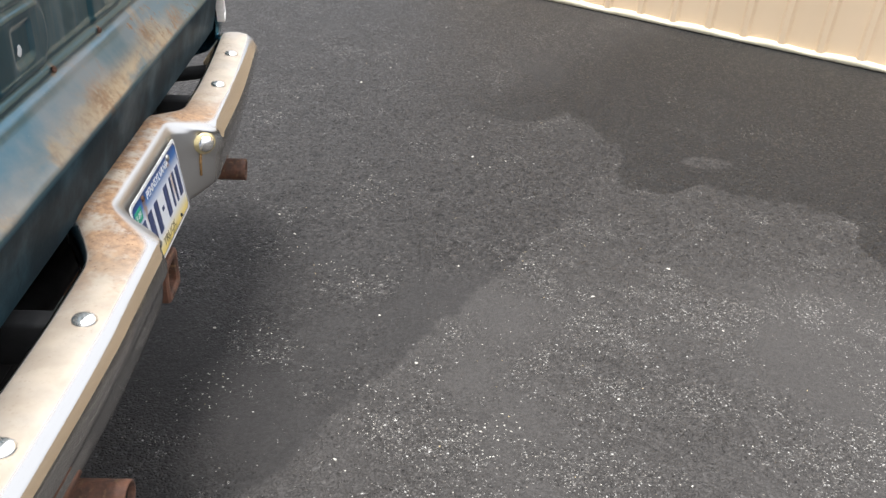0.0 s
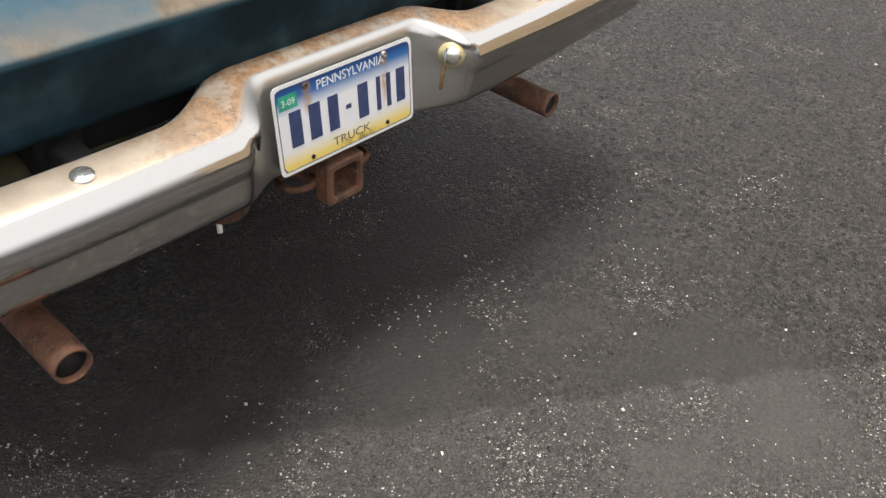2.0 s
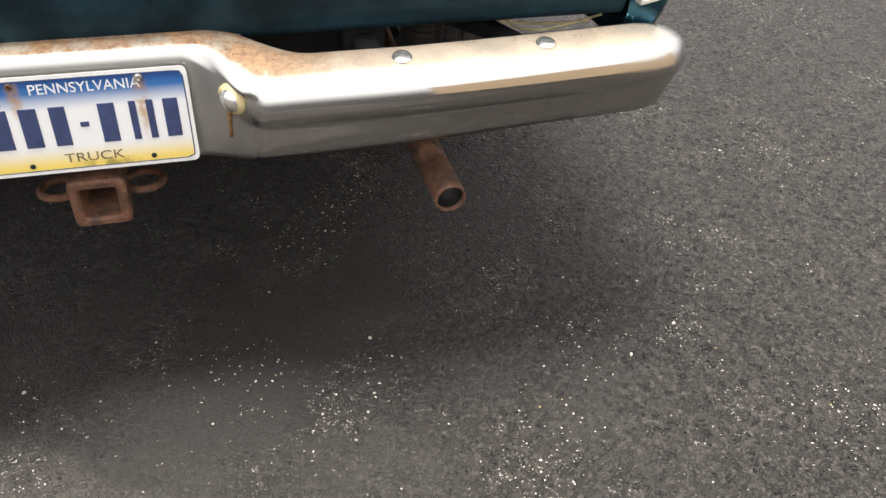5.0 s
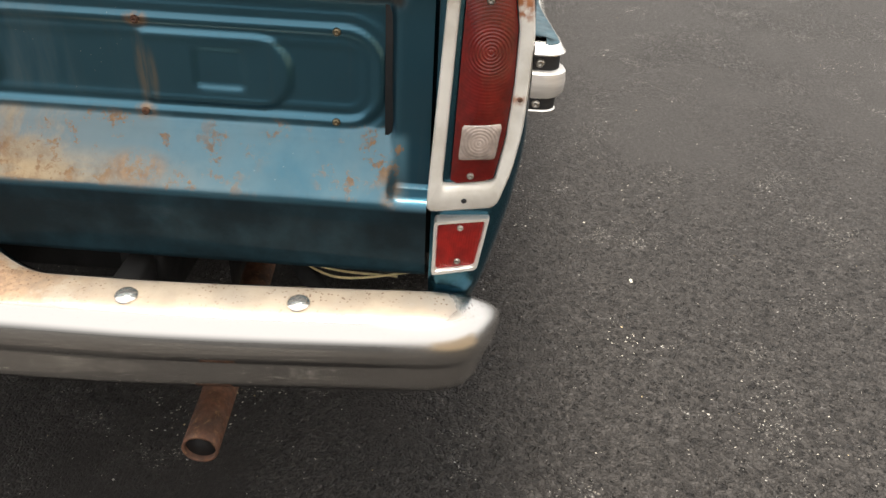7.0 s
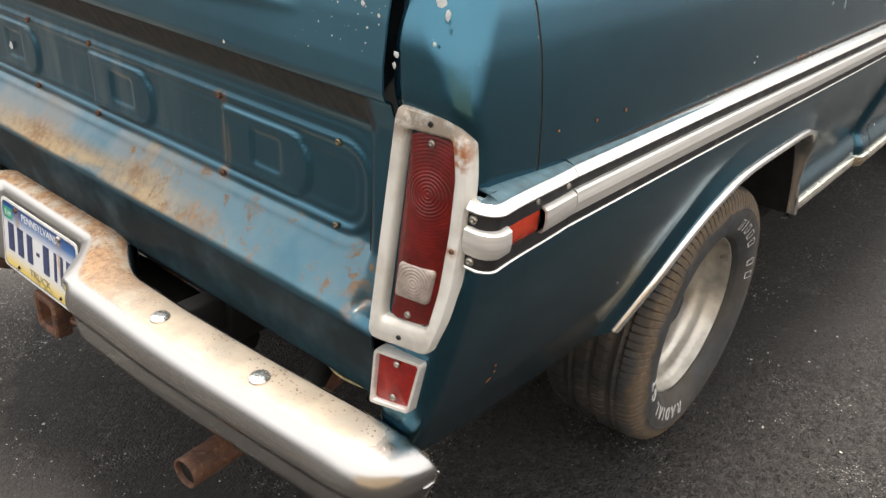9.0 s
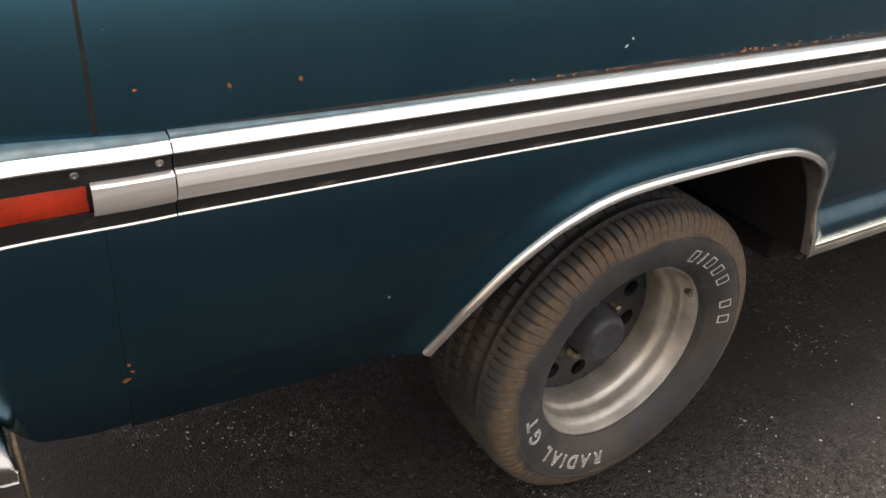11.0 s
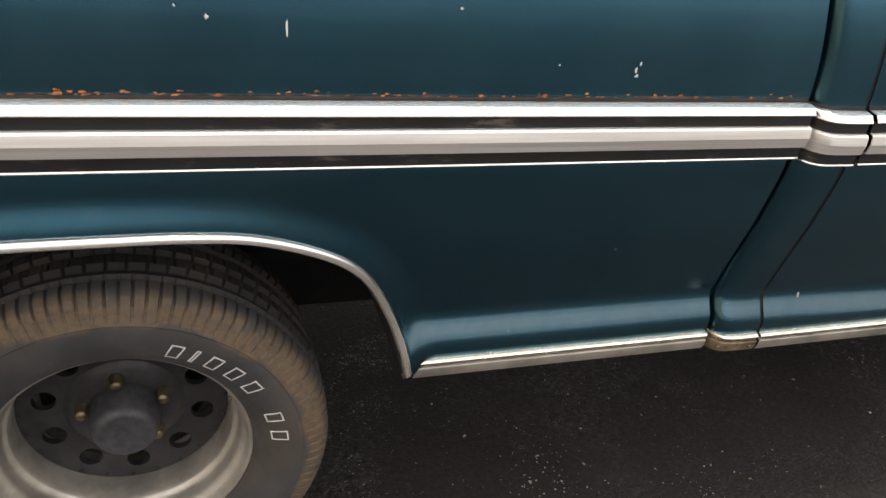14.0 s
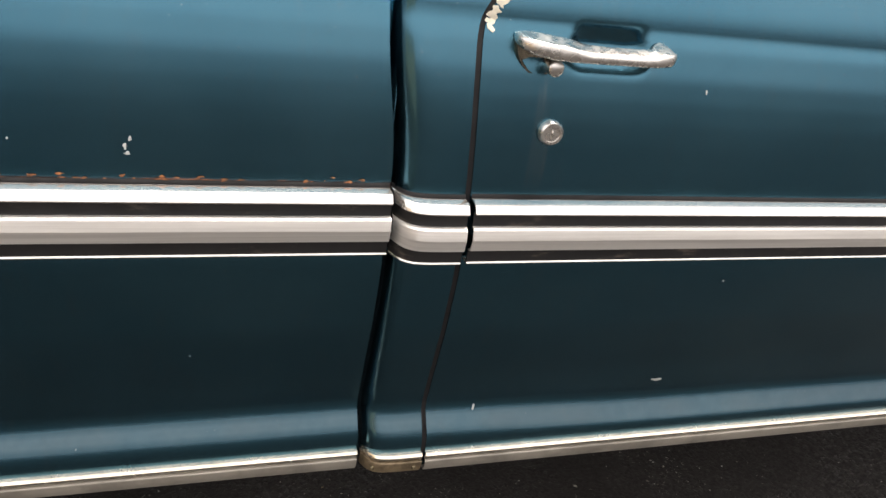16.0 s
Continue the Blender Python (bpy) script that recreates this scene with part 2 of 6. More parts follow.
def make_chrome_bumper():
    m = Mat("aged_chrome", (0.60, 0.59, 0.57), 0.12, 1.0)
    x, y, z = m.xyz()
    top = m.ramp(m.normal_z(), 0.86, 0.95)
    film = m.mul(m.ramp(m.math("ADD", x, m.ramp(m.noise(14, 4), 0.2, 0.8, -0.005, 0.005)), -0.234, -0.247), top, m.ramp(m.math("ADD", m.math("ABSOLUTE", y), m.ramp(m.noise(11, 4), 0.2, 0.8, -0.04, 0.04)), 0.94, 0.85), m.ramp(m.noise(9, 5), 0.2, 0.65, 0.65, 0.95))
    # rust film on and beside the raised middle, pits scattered along the top
    mid = m.ramp(m.math("ABSOLUTE", y), 0.50, 0.20, 0.0, 1.0)
    stain = m.mul(top, mid, m.ramp(m.noise(16, 6, 0.7), 0.36, 0.54))
    grit = m.mul(top, m.ramp(mid, 0, 1, 0.25, 1.0), m.ramp(m.noise(120, 5, 0.75), 0.58, 0.66), m.ramp(m.noise(8, 4), 0.36, 0.6))
    inner = m.ramp(m.math("ADD", x, m.mul(m.math("ABSOLUTE", y), 0.02)), -0.262, -0.285)
    pits = m.mul(top, m.ramp(m.cells(150), 0.30, 0.20), m.math("GREATER_THAN", m.noise(75, 1), 0.47), m.ramp(m.noise(10, 4, 0.6), 0.40, 0.52), m.ramp(inner, 0, 1, 0.35, 1.0), m.ramp(y, -0.3, 0.2, 0.15, 1.0))
    base = m.mix(film, (0.54, 0.53, 0.51), m.mix(m.ramp(m.noise(22, 5), 0.3, 0.7), (0.46, 0.385, 0.295), (0.36, 0.295, 0.22)))
    base = m.mix(m.mul(stain, 0.88), base, m.mix(m.ramp(m.noise(70, 4, 0.7), 0.3, 0.7), (0.15, 0.068, 0.027), (0.38, 0.22, 0.105)))
    base = m.mix(m.mul(m.high(pits, grit), 0.85), base, (0.12, 0.055, 0.024))
    m.color(base)
    m.set("Metallic", m.math("SUBTRACT", 1.0, m.high(m.mul(film, 0.8), stain)))
    smear = m.ramp(m.noise(30, 5, stretch=(1, 0.3, 1)), 0.4, 0.8, 0.05, 0.17)
    dull = m.ramp(m.math("ABSOLUTE", y), 0.255, 0.225, 0.0, 0.36)
    haze = m.ramp(m.math("ABSOLUTE", y), 0.76, 0.86, 0.0, 0.24)
    m.set("Roughness", m.high(m.ramp(film, 0, 1, 0.06, 0.5), m.mul(stain, 0.8), smear, dull, haze))
    m.bump(m.noise(3.2, 2, stretch=(1, 0.7, 1)), 0.006, 0.4)
    m.bump(m.high(pits, grit), 0.0006, 0.4)
    return m.m


def make_simple(name, color, rough, metal=0.0, spread=0.25, scale=18, bump=0.0, bump_scale=200, **more):
    m = Mat(name, color, rough, metal, **more)
    dark = tuple(c * (1 - spread) for c in color)
    lite = tuple(min(1, c * (1 + spread)) for c in color)
    m.color(m.mix(m.ramp(m.noise(scale, 6, 0.6), 0.3, 0.7), dark, lite))
    m.set("Roughness", m.ramp(m.noise(scale * 1.7, 4), 0.25, 0.75, max(0.04, rough - 0.1), min(1, rough + 0.1)))
    if bump:
        m.bump(m.noise(bump_scale, 4), bump, 0.6)
    return m.m


def make_rusty(name):
    m = Mat(name, RUST_DARK, 0.8)
    c = m.mix(m.ramp(m.noise(28, 6, 0.65), 0.3, 0.7), (0.045, 0.024, 0.016), (0.165, 0.072, 0.040))
    c = m.mix(m.ramp(m.noise(75, 5, 0.7), 0.55, 0.68, 0, 0.8), c, (0.22, 0.13, 0.06))
    m.color(c)
    m.set("Roughness", m.ramp(m.noise(50, 4), 0.3, 0.7, 0.6, 0.9))
    m.bump(m.noise(180, 6, 0.7), 0.0015, 0.7)
    return m.m


def make_bezel():
    m = Mat("worn_white_bezel", (0.62, 0.61, 0.57), 0.35)
    x, y, z = m.xyz()
    top = m.mul(m.ramp(z, 1.066, 1.088), m.ramp(m.noise(45, 6, 0.7), 0.36, 0.55))
    c = m.mix(m.ramp(m.noise(16, 5), 0.35, 0.7), (0.66, 0.65, 0.61), (0.50, 0.48, 0.43))
    c = m.mix(m.mul(top, 0.8), c, (0.24, 0.19, 0.14))
    rust = m.mul(m.high(m.near((-0.35, 0.965, 1.075), 0.008, 0.03), m.near((-0.35, 0.970, 0.962), 0.003, 0.012)), m.ramp(m.noise(80, 4), 0.38, 0.6))
    c = m.mix(rust, c, (0.30, 0.11, 0.04))
    m.color(c)
    m.set("Roughness", m.ramp(top, 0, 1, 0.3, 0.75))
    m.bump(m.noise(150, 4), 0.0006, 0.4)
    return m.m


def make_brushed():
    m = Mat("brushed_aluminium", (0.62, 0.61, 0.59), 0.42, 1.0)
    c = m.mix(m.ramp(m.noise(20, 4, stretch=(0.15, 1, 8)), 0.35, 0.7), (0.78, 0.765, 0.73), (0.66, 0.645, 0.61))
    dirt = m.ramp(m.noise(7, 6, 0.65), 0.52, 0.72)
    m.color(m.mix(m.mul(dirt, 0.25), c, (0.40, 0.38, 0.35)))
    m.set("Metallic", m.ramp(dirt, 0, 1, 0.6, 0.4))
    m.set("Roughness", m.ramp(m.noise(60, 3, stretch=(0.1, 1, 6)), 0.3, 0.7, 0.34, 0.52))
    return m.m


def make_black_trim():
    m = Mat("black_trim", (0.012, 0.012, 0.013), 0.5)
    wear = m.mul(m.ramp(m.noise(9, 6, 0.7, stretch=(1, 1, 4)), 0.55, 0.70), 0.7)
    m.color(m.mix(wear, (0.012, 0.012, 0.013), (0.17, 0.14, 0.11)))
    m.set("Roughness", m.ramp(m.noise(30, 4), 0.3, 0.7, 0.4, 0.65))
    return m.m


def make_tyre():
    m = Mat("dusty_tyre_rubber", (0.022, 0.022, 0.023), 0.75)
    x, y, z = m.xyz()
    r = m.math("SQRT", m.math("ADD", m.mul(x, x), m.mul(z, z)))
    n = m.noise(14, 5)
    rn = m.math("ADD", r, m.ramp(n, 0.2, 0.8, -0.012, 0.012))
    shoulder = m.mul(m.ramp(rn, 0.284, 0.296), m.ramp(m.math("ADD", y, m.ramp(m.noise(30, 4), 0.2, 0.8, -0.014, 0.014)), 0.088, 0.112))
    c = m.mix(m.ramp(m.noise(10, 5), 0.3, 0.7), (0.034, 0.036, 0.038), (0.062, 0.063, 0.063))
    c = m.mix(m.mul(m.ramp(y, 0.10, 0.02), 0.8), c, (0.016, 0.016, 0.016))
    c = m.mix(m.ramp(m.noise(6, 5), 0.40, 0.66, 0.0, 0.60), c, (0.085, 0.068, 0.050))
    c = m.mix(m.mul(shoulder, m.ramp(m.noise(85, 5, 0.7), 0.32, 0.62, 0.30, 0.9)), c, (0.150, 0.104, 0.060))
    m.color(c)
    m.set("Roughness", m.ramp(m.noise(25, 4), 0.3, 0.7, 0.62, 0.85))
    m.bump(m.noise(160, 4), 0.0006, 0.4)
    return m.m


def make_lens(name, color, rings=None):
    m = Mat(name, color, 0.22, 0.0, Coat_Weight=0.35, Coat_Roughness=0.08)
    c = m.mix(m.ramp(m.noise(30, 6, 0.7), 0.3, 0.7), tuple(v * 0.55 for v in color), color)
    scratch = m.ramp(m.noise(60, 5, 0.7, stretch=(1, 3, 0.5)), 0.68, 0.76, 0, 0.16)
    m.color(m.mix(scratch, c, (0.45, 0.28, 0.25)))
    if rings:
        x, y, z = m.xyz()
        dy, dz = m.math("SUBTRACT", y, rings[0]), m.math("SUBTRACT", z, rings[1])
        d = m.math("SQRT", m.math("ADD", m.mul(dy, dy), m.mul(dz, dz)))
        fade = m.ramp(d, 0.034, 0.022, 0.25, 1.0)
        m.bump(m.mul(m.math("SINE", m.mul(d, 1500.0)), fade), 0.0005, 0.5)
    else:
        x, y, z = m.xyz()
        m.bump(m.math("SINE", m.mul(m.math("ADD", y, x), 2200.0)), 0.0004, 0.5)
    return m.m


def make_asphalt():
    m = Mat("asphalt", (0.05, 0.05, 0.05), 0.85)
    x, y, z = m.xyz()
    warp = m.n.new("ShaderNodeVectorMath")
    warp.operation = "MULTIPLY_ADD"
    nz = m.n.new("ShaderNodeTexNoise")
    nz.inputs["Scale"].default_value = 60
    m.l.new(m.co, nz.inputs["Vector"])
    m.l.new(nz.outputs["Color"], warp.inputs[0])
    warp.inputs[1].default_value = (0.006, 0.006, 0.0)
    m.l.new(m.co, warp.inputs[2])
    plain, m.co = m.co, warp.outputs[0]
    def tones(scale):
        sep = m.n.new("ShaderNodeSeparateColor")
        m.l.new(m.cells(scale, out="Color"), sep.inputs[0])
        return sep.outputs
    t1, t2, t3 = tones(104), tones(240), tones(420)
    edge = m.cells(104, "DISTANCE_TO_EDGE")
    edge2 = m.cells(240, "DISTANCE_TO_EDGE")
    m.co = plain
    big, mid, patchy = m.noise(0.9, 5), m.noise(6, 5), m.noise(3.4, 6, 0.72)
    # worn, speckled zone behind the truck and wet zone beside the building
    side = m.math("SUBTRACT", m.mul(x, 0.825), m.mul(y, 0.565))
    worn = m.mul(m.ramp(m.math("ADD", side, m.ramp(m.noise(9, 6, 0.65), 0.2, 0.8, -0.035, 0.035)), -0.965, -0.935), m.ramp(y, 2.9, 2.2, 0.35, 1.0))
    lane = m.math("ADD", m.mul(m.math("SUBTRACT", x, 0.62), 0.66), m.mul(m.math("SUBTRACT", y, 3.80), 0.75))
    along = m.math("SUBTRACT", m.mul(m.math("SUBTRACT", x, 0.62), 0.75), m.mul(m.math("SUBTRACT", y, 3.80), 0.66))
    shore = m.n.new("ShaderNodeValToRGB")
    stops = ((-0.50, -0.16), (-0.25, -0.15), (-0.03, -0.056), (0.13, -0.02), (0.20, 0.04), (0.245, 0.25), (0.435, 0.168), (0.608, 0.082), (0.695, -0.03), (0.715, -0.15), (0.824, -0.28), (0.97, -0.194),
             (1.02, 0.0), (1.15, 0.0), (1.34, 0.096), (1.52, 0.123), (1.60, 0.10), (1.615, -0.06), (1.73, -0.176), (2.0, -0.26))
    while len(shore.color_ramp.elements) < len(stops):
        shore.color_ramp.elements.new(0.5)
    for el, (s, off) in zip(shore.color_ramp.elements, stops):
        el.position, el.color = (s + 0.5) / 2.5, (off + 0.5, off + 0.5, off + 0.5, 1)
    m.put(m.math("MULTIPLY", m.math("ADD", along, 0.5), 0.4), shore.inputs[0])
    rag = m.math("SUBTRACT", m.math("ADD", lane, m.ramp(m.noise(14, 7, 0.7), 0.2, 0.8, 0.455, 0.545)), shore.outputs[0])
    island = m.math("SUBTRACT", 1.0, m.ramp(m.math("ADD", m.near((1.47, 3.33, 0), 0.0, 0.16, (0.8, 1.5, 1)), m.mul(m.noise(16, 5, 0.7), 0.4)), 0.60, 0.66))
    wet = m.mul(m.ramp(rag, -0.010, 0.010), m.ramp(m.math("ADD", along, m.mul(mid, 0.3)), -0.25, 0.25), island)
    # seal coat: even brown-black, worn through to the stones in patches
    open_ground = m.mul(m.ramp(x, -2.6, -1.3), m.ramp(y, 2.1, 2.8))
    rough_patch = m.ramp(m.math("ADD", m.noise(1.7, 5, 0.6), m.math("ADD", m.mul(worn, 0.06), m.mul(open_ground, 0.20))), 0.40, 0.66, 0.12, 1.0)
    c = m.mix(m.ramp(mid, 0.3, 0.7), (0.0142, 0.0127, 0.0115), (0.0186, 0.0167, 0.0152))
    c = m.mix(m.ramp(m.noise(55, 4, 0.6), 0.35, 0.7, 0.0, 0.45), c, (0.0162, 0.0145, 0.0133))
    c = m.mix(m.mul(rough_patch, m.math("POWER", t1[0], 2.0), 0.85), c, (0.056, 0.0510, 0.0470))
    c = m.mix(m.ramp(big, 0.35, 0.7, 0.0, 0.30), c, (0.025, 0.0226, 0.0209))
    m.co = warp.outputs[0]
    pits = m.mul(rough_patch, m.ramp(m.cells(62), 0.27, 0.15), m.ramp(m.noise(26, 3), 0.47, 0.55))
    holes = m.mul(open_ground, m.ramp(m.cells(34), 0.34, 0.22), m.ramp(m.noise(46, 3), 0.44, 0.54))
    pits = m.high(pits, holes)
    m.co = plain
    c = m.mix(m.mul(pits, 0.75), c, (0.005, 0.0046, 0.0042))
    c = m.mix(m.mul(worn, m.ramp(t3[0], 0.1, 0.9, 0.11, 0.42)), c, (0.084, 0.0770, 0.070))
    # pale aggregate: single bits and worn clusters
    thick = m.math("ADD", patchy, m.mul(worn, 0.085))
    fine = m.math("GREATER_THAN", t3[1], m.ramp(thick, 0.53, 0.72, 0.9985, 0.89))
    bits = m.math("GREATER_THAN", t2[0], m.ramp(thick, 0.52, 0.72, 0.9990, 0.945))
    spots = m.high(m.mul(fine, m.ramp(t3[2], 0, 1, 0.25, 0.7)), m.mul(bits, m.ramp(edge2, 0.03, 0.10), 0.85))
    c = m.mix(spots, c, m.mix(t2[2], (0.20, 0.18, 0.15), (0.45, 0.44, 0.41)))
    c = m.mix(m.mul(wet, 0.78), c, (0.006, 0.0058, 0.0058))
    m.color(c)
    dry = m.ramp(m.noise(90, 3), 0.3, 0.7, 0.58, 0.80)
    m.set("Roughness", m.math("SUBTRACT", m.math("SUBTRACT", dry, m.mul(m.ramp(t1[1], 0.6, 0.9), rough_patch, 0.25)), m.mul(wet, 0.12)))
    m.set("Specular IOR Level", 0.32)
    m.bump(m.mul(m.ramp(edge, 0.0, 0.30), rough_patch), 0.0045, 1.0)
    m.bump(m.math("SUBTRACT", 1.0, pits), 0.0060, 0.9)
    m.bump(m.mul(m.ramp(t1[2], 0.0, 1.0), rough_patch), 0.0022, 0.5)
    m.bump(m.ramp(edge2, 0.0, 0.2), 0.0010, 0.4)
    m.bump(m.noise(32, 5, 0.6), 0.005, 0.5)
    return m.m


def make_wall_metal():
    m = Mat("beige_sheet_metal", (0.50, 0.38, 0.25), 0.45)
    c = m.mix(m.ramp(m.noise(1.4, 5, stretch=(1, 1, 0.3)), 0.3, 0.7), (0.68, 0.52, 0.345), (0.61, 0.465, 0.305))
    m.color(c)
    m.set("Roughness", m.ramp(m.noise(12, 4), 0.3, 0.7, 0.38, 0.55))
    return m.m


PAINT_SIDE, PAINT_CAB, PAINT_GATE = make_paint_side(), make_paint_cab(), make_paint_tailgate()
CHROME = make_chrome_bumper()
BRIGHT = Mat("bright_trim", (0.88, 0.86, 0.81), 0.16, 0.9).m
BRUSHED, BLACK = make_brushed(), make_black_trim()
SILL = make_simple("dull_sill_metal", (0.43, 0.405, 0.35), 0.45, 0.6, 0.25, 12)
SILL_BROWN = make_simple("tarnished_sill_metal", (0.30, 0.235, 0.15), 0.4, 0.6, 0.5, 30)
BEAD = make_simple("yellowed_bright_bead", (0.86, 0.80, 0.66), 0.2, 0.9, 0.1, 30)
BEZEL, TYRE, RUSTY = make_bezel(), make_tyre(), make_rusty("rusty_steel")
RED_LENS = make_lens("red_lens", (0.15, 0.006, 0.004), (0.932, 1.020))
RED_SMALL = make_lens("red_reflector", (0.33, 0.012, 0.009))
MARKER = make_lens("orange_red_marker", (0.62, 0.045, 0.012))
CLEAR_LENS = make_lens("clear_lens", (0.42, 0.35, 0.31), (0.926, 0.905))
# also used where deep shade is put into the colour, not only grime
DARK = make_simple("underbody_grime_shade", (0.006, 0.006, 0.006), 0.9, 0, 0.4, 12)
SEALANT = make_simple("old_seam_sealant", (0.017, 0.012, 0.007), 0.8, 0, 0.7, 45, 0.0008, 120)
LEDGE = make_simple("dusty_teal_ledge", (0.028, 0.064, 0.082), 0.55, 0.0, 0.35, 40)
GAP = make_simple("gap_rubber", (0.006, 0.006, 0.007), 0.8, 0, 0.3, 20)
RIM = make_simple("dull_cast_rim", (0.50, 0.475, 0.42), 0.42, 0.75, 0.25, 14, 0.0005, 150)
HUBCAP = make_simple("grey_cap_paint", (0.046, 0.048, 0.054), 0.5, 0, 0.35, 60, 0.0005, 200)
HUB = make_simple("black_hub_paint", (0.018, 0.019, 0.021), 0.48, 0, 0.4, 40, 0.0005, 200)
BRASS = make_simple("weathered_brass", (0.20, 0.165, 0.105), 0.4, 0.9, 0.3, 60)
SCREW = make_simple("screw_steel", (0.42, 0.40, 0.36), 0.35, 0.9, 0.3, 60)
CHIP = make_simple("bare_primer", (0.52, 0.54, 0.53), 0.6, 0, 0.15, 40)
RUST_CHIP = make_simple("rust_blister", (0.27, 0.105, 0.038), 0.85, 0, 0.8, 160, 0.002, 300)
STONE = make_simple("pale_stone", (0.40, 0.38, 0.33), 0.8, 0, 0.3, 25)
STONE_TAN = make_simple("tan_stone", (0.36, 0.29, 0.17), 0.8, 0, 0.3, 25)
ASPHALT, SHEET = make_asphalt(), make_wall_metal()
OLIVE = make_simple("olive_primer", (0.075, 0.068, 0.030), 0.7, 0, 0.4, 20)
FLASH = make_simple("pale_flashing", (0.68, 0.61, 0.44), 0.5, 0, 0.1, 5)
GLASS = Mat("window_glass", (0.02, 0.025, 0.025), 0.03, 0.0, Coat_Weight=1.0, Coat_Roughness=0.02).m
LETTER = make_simple("raised_white_letter", (0.62, 0.62, 0.60), 0.6, 0, 0.2, 60)
RUST_TAN = make_simple("tan_rusted_steel", (0.25, 0.185, 0.105), 0.8, 0, 0.6, 35, 0.001, 150)
RUN = make_simple("orange_rust_run", (0.30, 0.17, 0.060), 0.6, 0, 0.5, 80)
CREAM = make_simple("cream_sealant", (0.55, 0.46, 0.24), 0.35, 0, 0.2, 60)
P_WHITE = make_simple("plate_white", (0.72, 0.72, 0.70), 0.35, 0, 0.06, 40)
P_BLUE = make_simple("plate_blue", (0.035, 0.050, 0.125), 0.4, 0, 0.2, 60)
P_GOLD = make_simple("plate_olive", (0.16, 0.13, 0.055), 0.5, 0, 0.4, 90)
P_GREEN = make_simple("sticker_green", (0.03, 0.30, 0.19), 0.4, 0, 0.2, 60)


def make_plate_face():
    m = Mat("plate_face", (0.72, 0.72, 0.70), 0.3, 0.0, Coat_Weight=0.3)
    x, y, z = m.xyz()
    c = m.mix(m.ramp(z, 0.622, 0.649, smooth=False), (0.72, 0.73, 0.74), (0.03, 0.13, 0.36))
    c = m.mix(m.ramp(z, 0.649, 0.666), c, (0.012, 0.06, 0.22))
    c = m.mix(m.ramp(z, 0.568, 0.530), c, (0.74, 0.56, 0.12))
    stain = m.mul(m.high(m.near((0, -0.084, 0.642), 0.003, 0.03, (0, 2.2, 0.7)), m.near((0, 0.083, 0.628), 0.003, 0.04, (0, 3.0, 0.5))), m.ramp(m.noise(70, 4), 0.3, 0.6))
    c = m.mix(m.mul(stain, 0.85), c, (0.40, 0.22, 0.06))
    moss = m.mul(m.near((0, 0.02, 0.530), 0.01, 0.06, (0, 1, 3.4)), m.ramp(m.noise(60, 5), 0.4, 0.6))
    c = m.mix(m.mul(moss, 0.75), c, (0.20, 0.16, 0.03))
    m.color(c)
    return m.m


PLATE_FACE = make_plate_face()


# ---- mesh helpers ----
def mesh_object(name, bm, mat, parent=None, label="", smooth=True):
    me = bpy.data.meshes.new(name)
    bm.normal_update()
    bm.to_mesh(me)
    bm.free()
    for p in me.polygons:
        p.use_smooth = smooth
    me.materials.append(mat)
    ob = new(name, me)
    if parent:
        ob.parent = parent
    return tagged(ob, label)


def part(name, bm, mat, parent, label="", smooth=True, sharp=None, thick=0.0):
    bm.edges.index_update()
    rim = [e.index for e in bm.edges if e.is_boundary] if thick else []
    ob = mesh_object(name, bm, mat, parent, label, smooth)
    if thick:
        s = ob.modifiers.new("thickness", "SOLIDIFY")
        s.thickness, s.offset = thick, -1.0
    if sharp:
        ob.data.set_sharp_from_angle(angle=radians(sharp))
    for k in rim:
        ob.data.edges[k].use_edge_sharp = True
    return ob


def sheet(nu, nv, f, close_u=False, flip=False):
    """A grid of nu x nv faces through f(u, v), u and v from 0 to 1."""
    bm = bmesh.new()
    cols = nu if close_u else nu + 1
    vs = [[bm.verts.new(f(i / nu, j / nv)) for j in range(nv + 1)] for i in range(cols)]
    for i in range(nu):
        for j in range(nv):
            a, b = vs[i], vs[(i + 1) % cols]
            q = (a[j], b[j], b[j + 1], a[j + 1])
            bm.faces.new(q[::-1] if flip else q)
    return bm


def strip(rows, close=False, flip=False):
    """A sheet through rows of points, all of one length."""
    bm = bmesh.new()
    vs = [[bm.verts.new(p) for p in row] for row in rows]
    n = len(vs)
    for i in range(n if close else n - 1):
        a, b = vs[i], vs[(i + 1) % n]
        for j in range(len(a) - 1):
            q = (a[j], b[j], b[j + 1], a[j + 1])
            bm.faces.new(q[::-1] if flip else q)
    return bm


def add_box(bm, lo, hi, bevel=0.0, seg=2):
    made = bmesh.ops.create_cube(bm, size=1.0)["verts"]
    lo, hi = Vector(lo), Vector(hi)
    for v in made:
        v.co = Vector([lo[k] + (v.co[k] + 0.5) * (hi[k] - lo[k]) for k in range(3)])
    if bevel:
        edges = list({e for v in made for e in v.link_edges})
        bmesh.ops.bevel(bm, geom=edges, offset=bevel, segments=seg, profile=0.5, affect="EDGES")
    return bm


def box(lo, hi, bevel=0.0, seg=2):
    return add_box(bmesh.new(), lo, hi, bevel, seg)


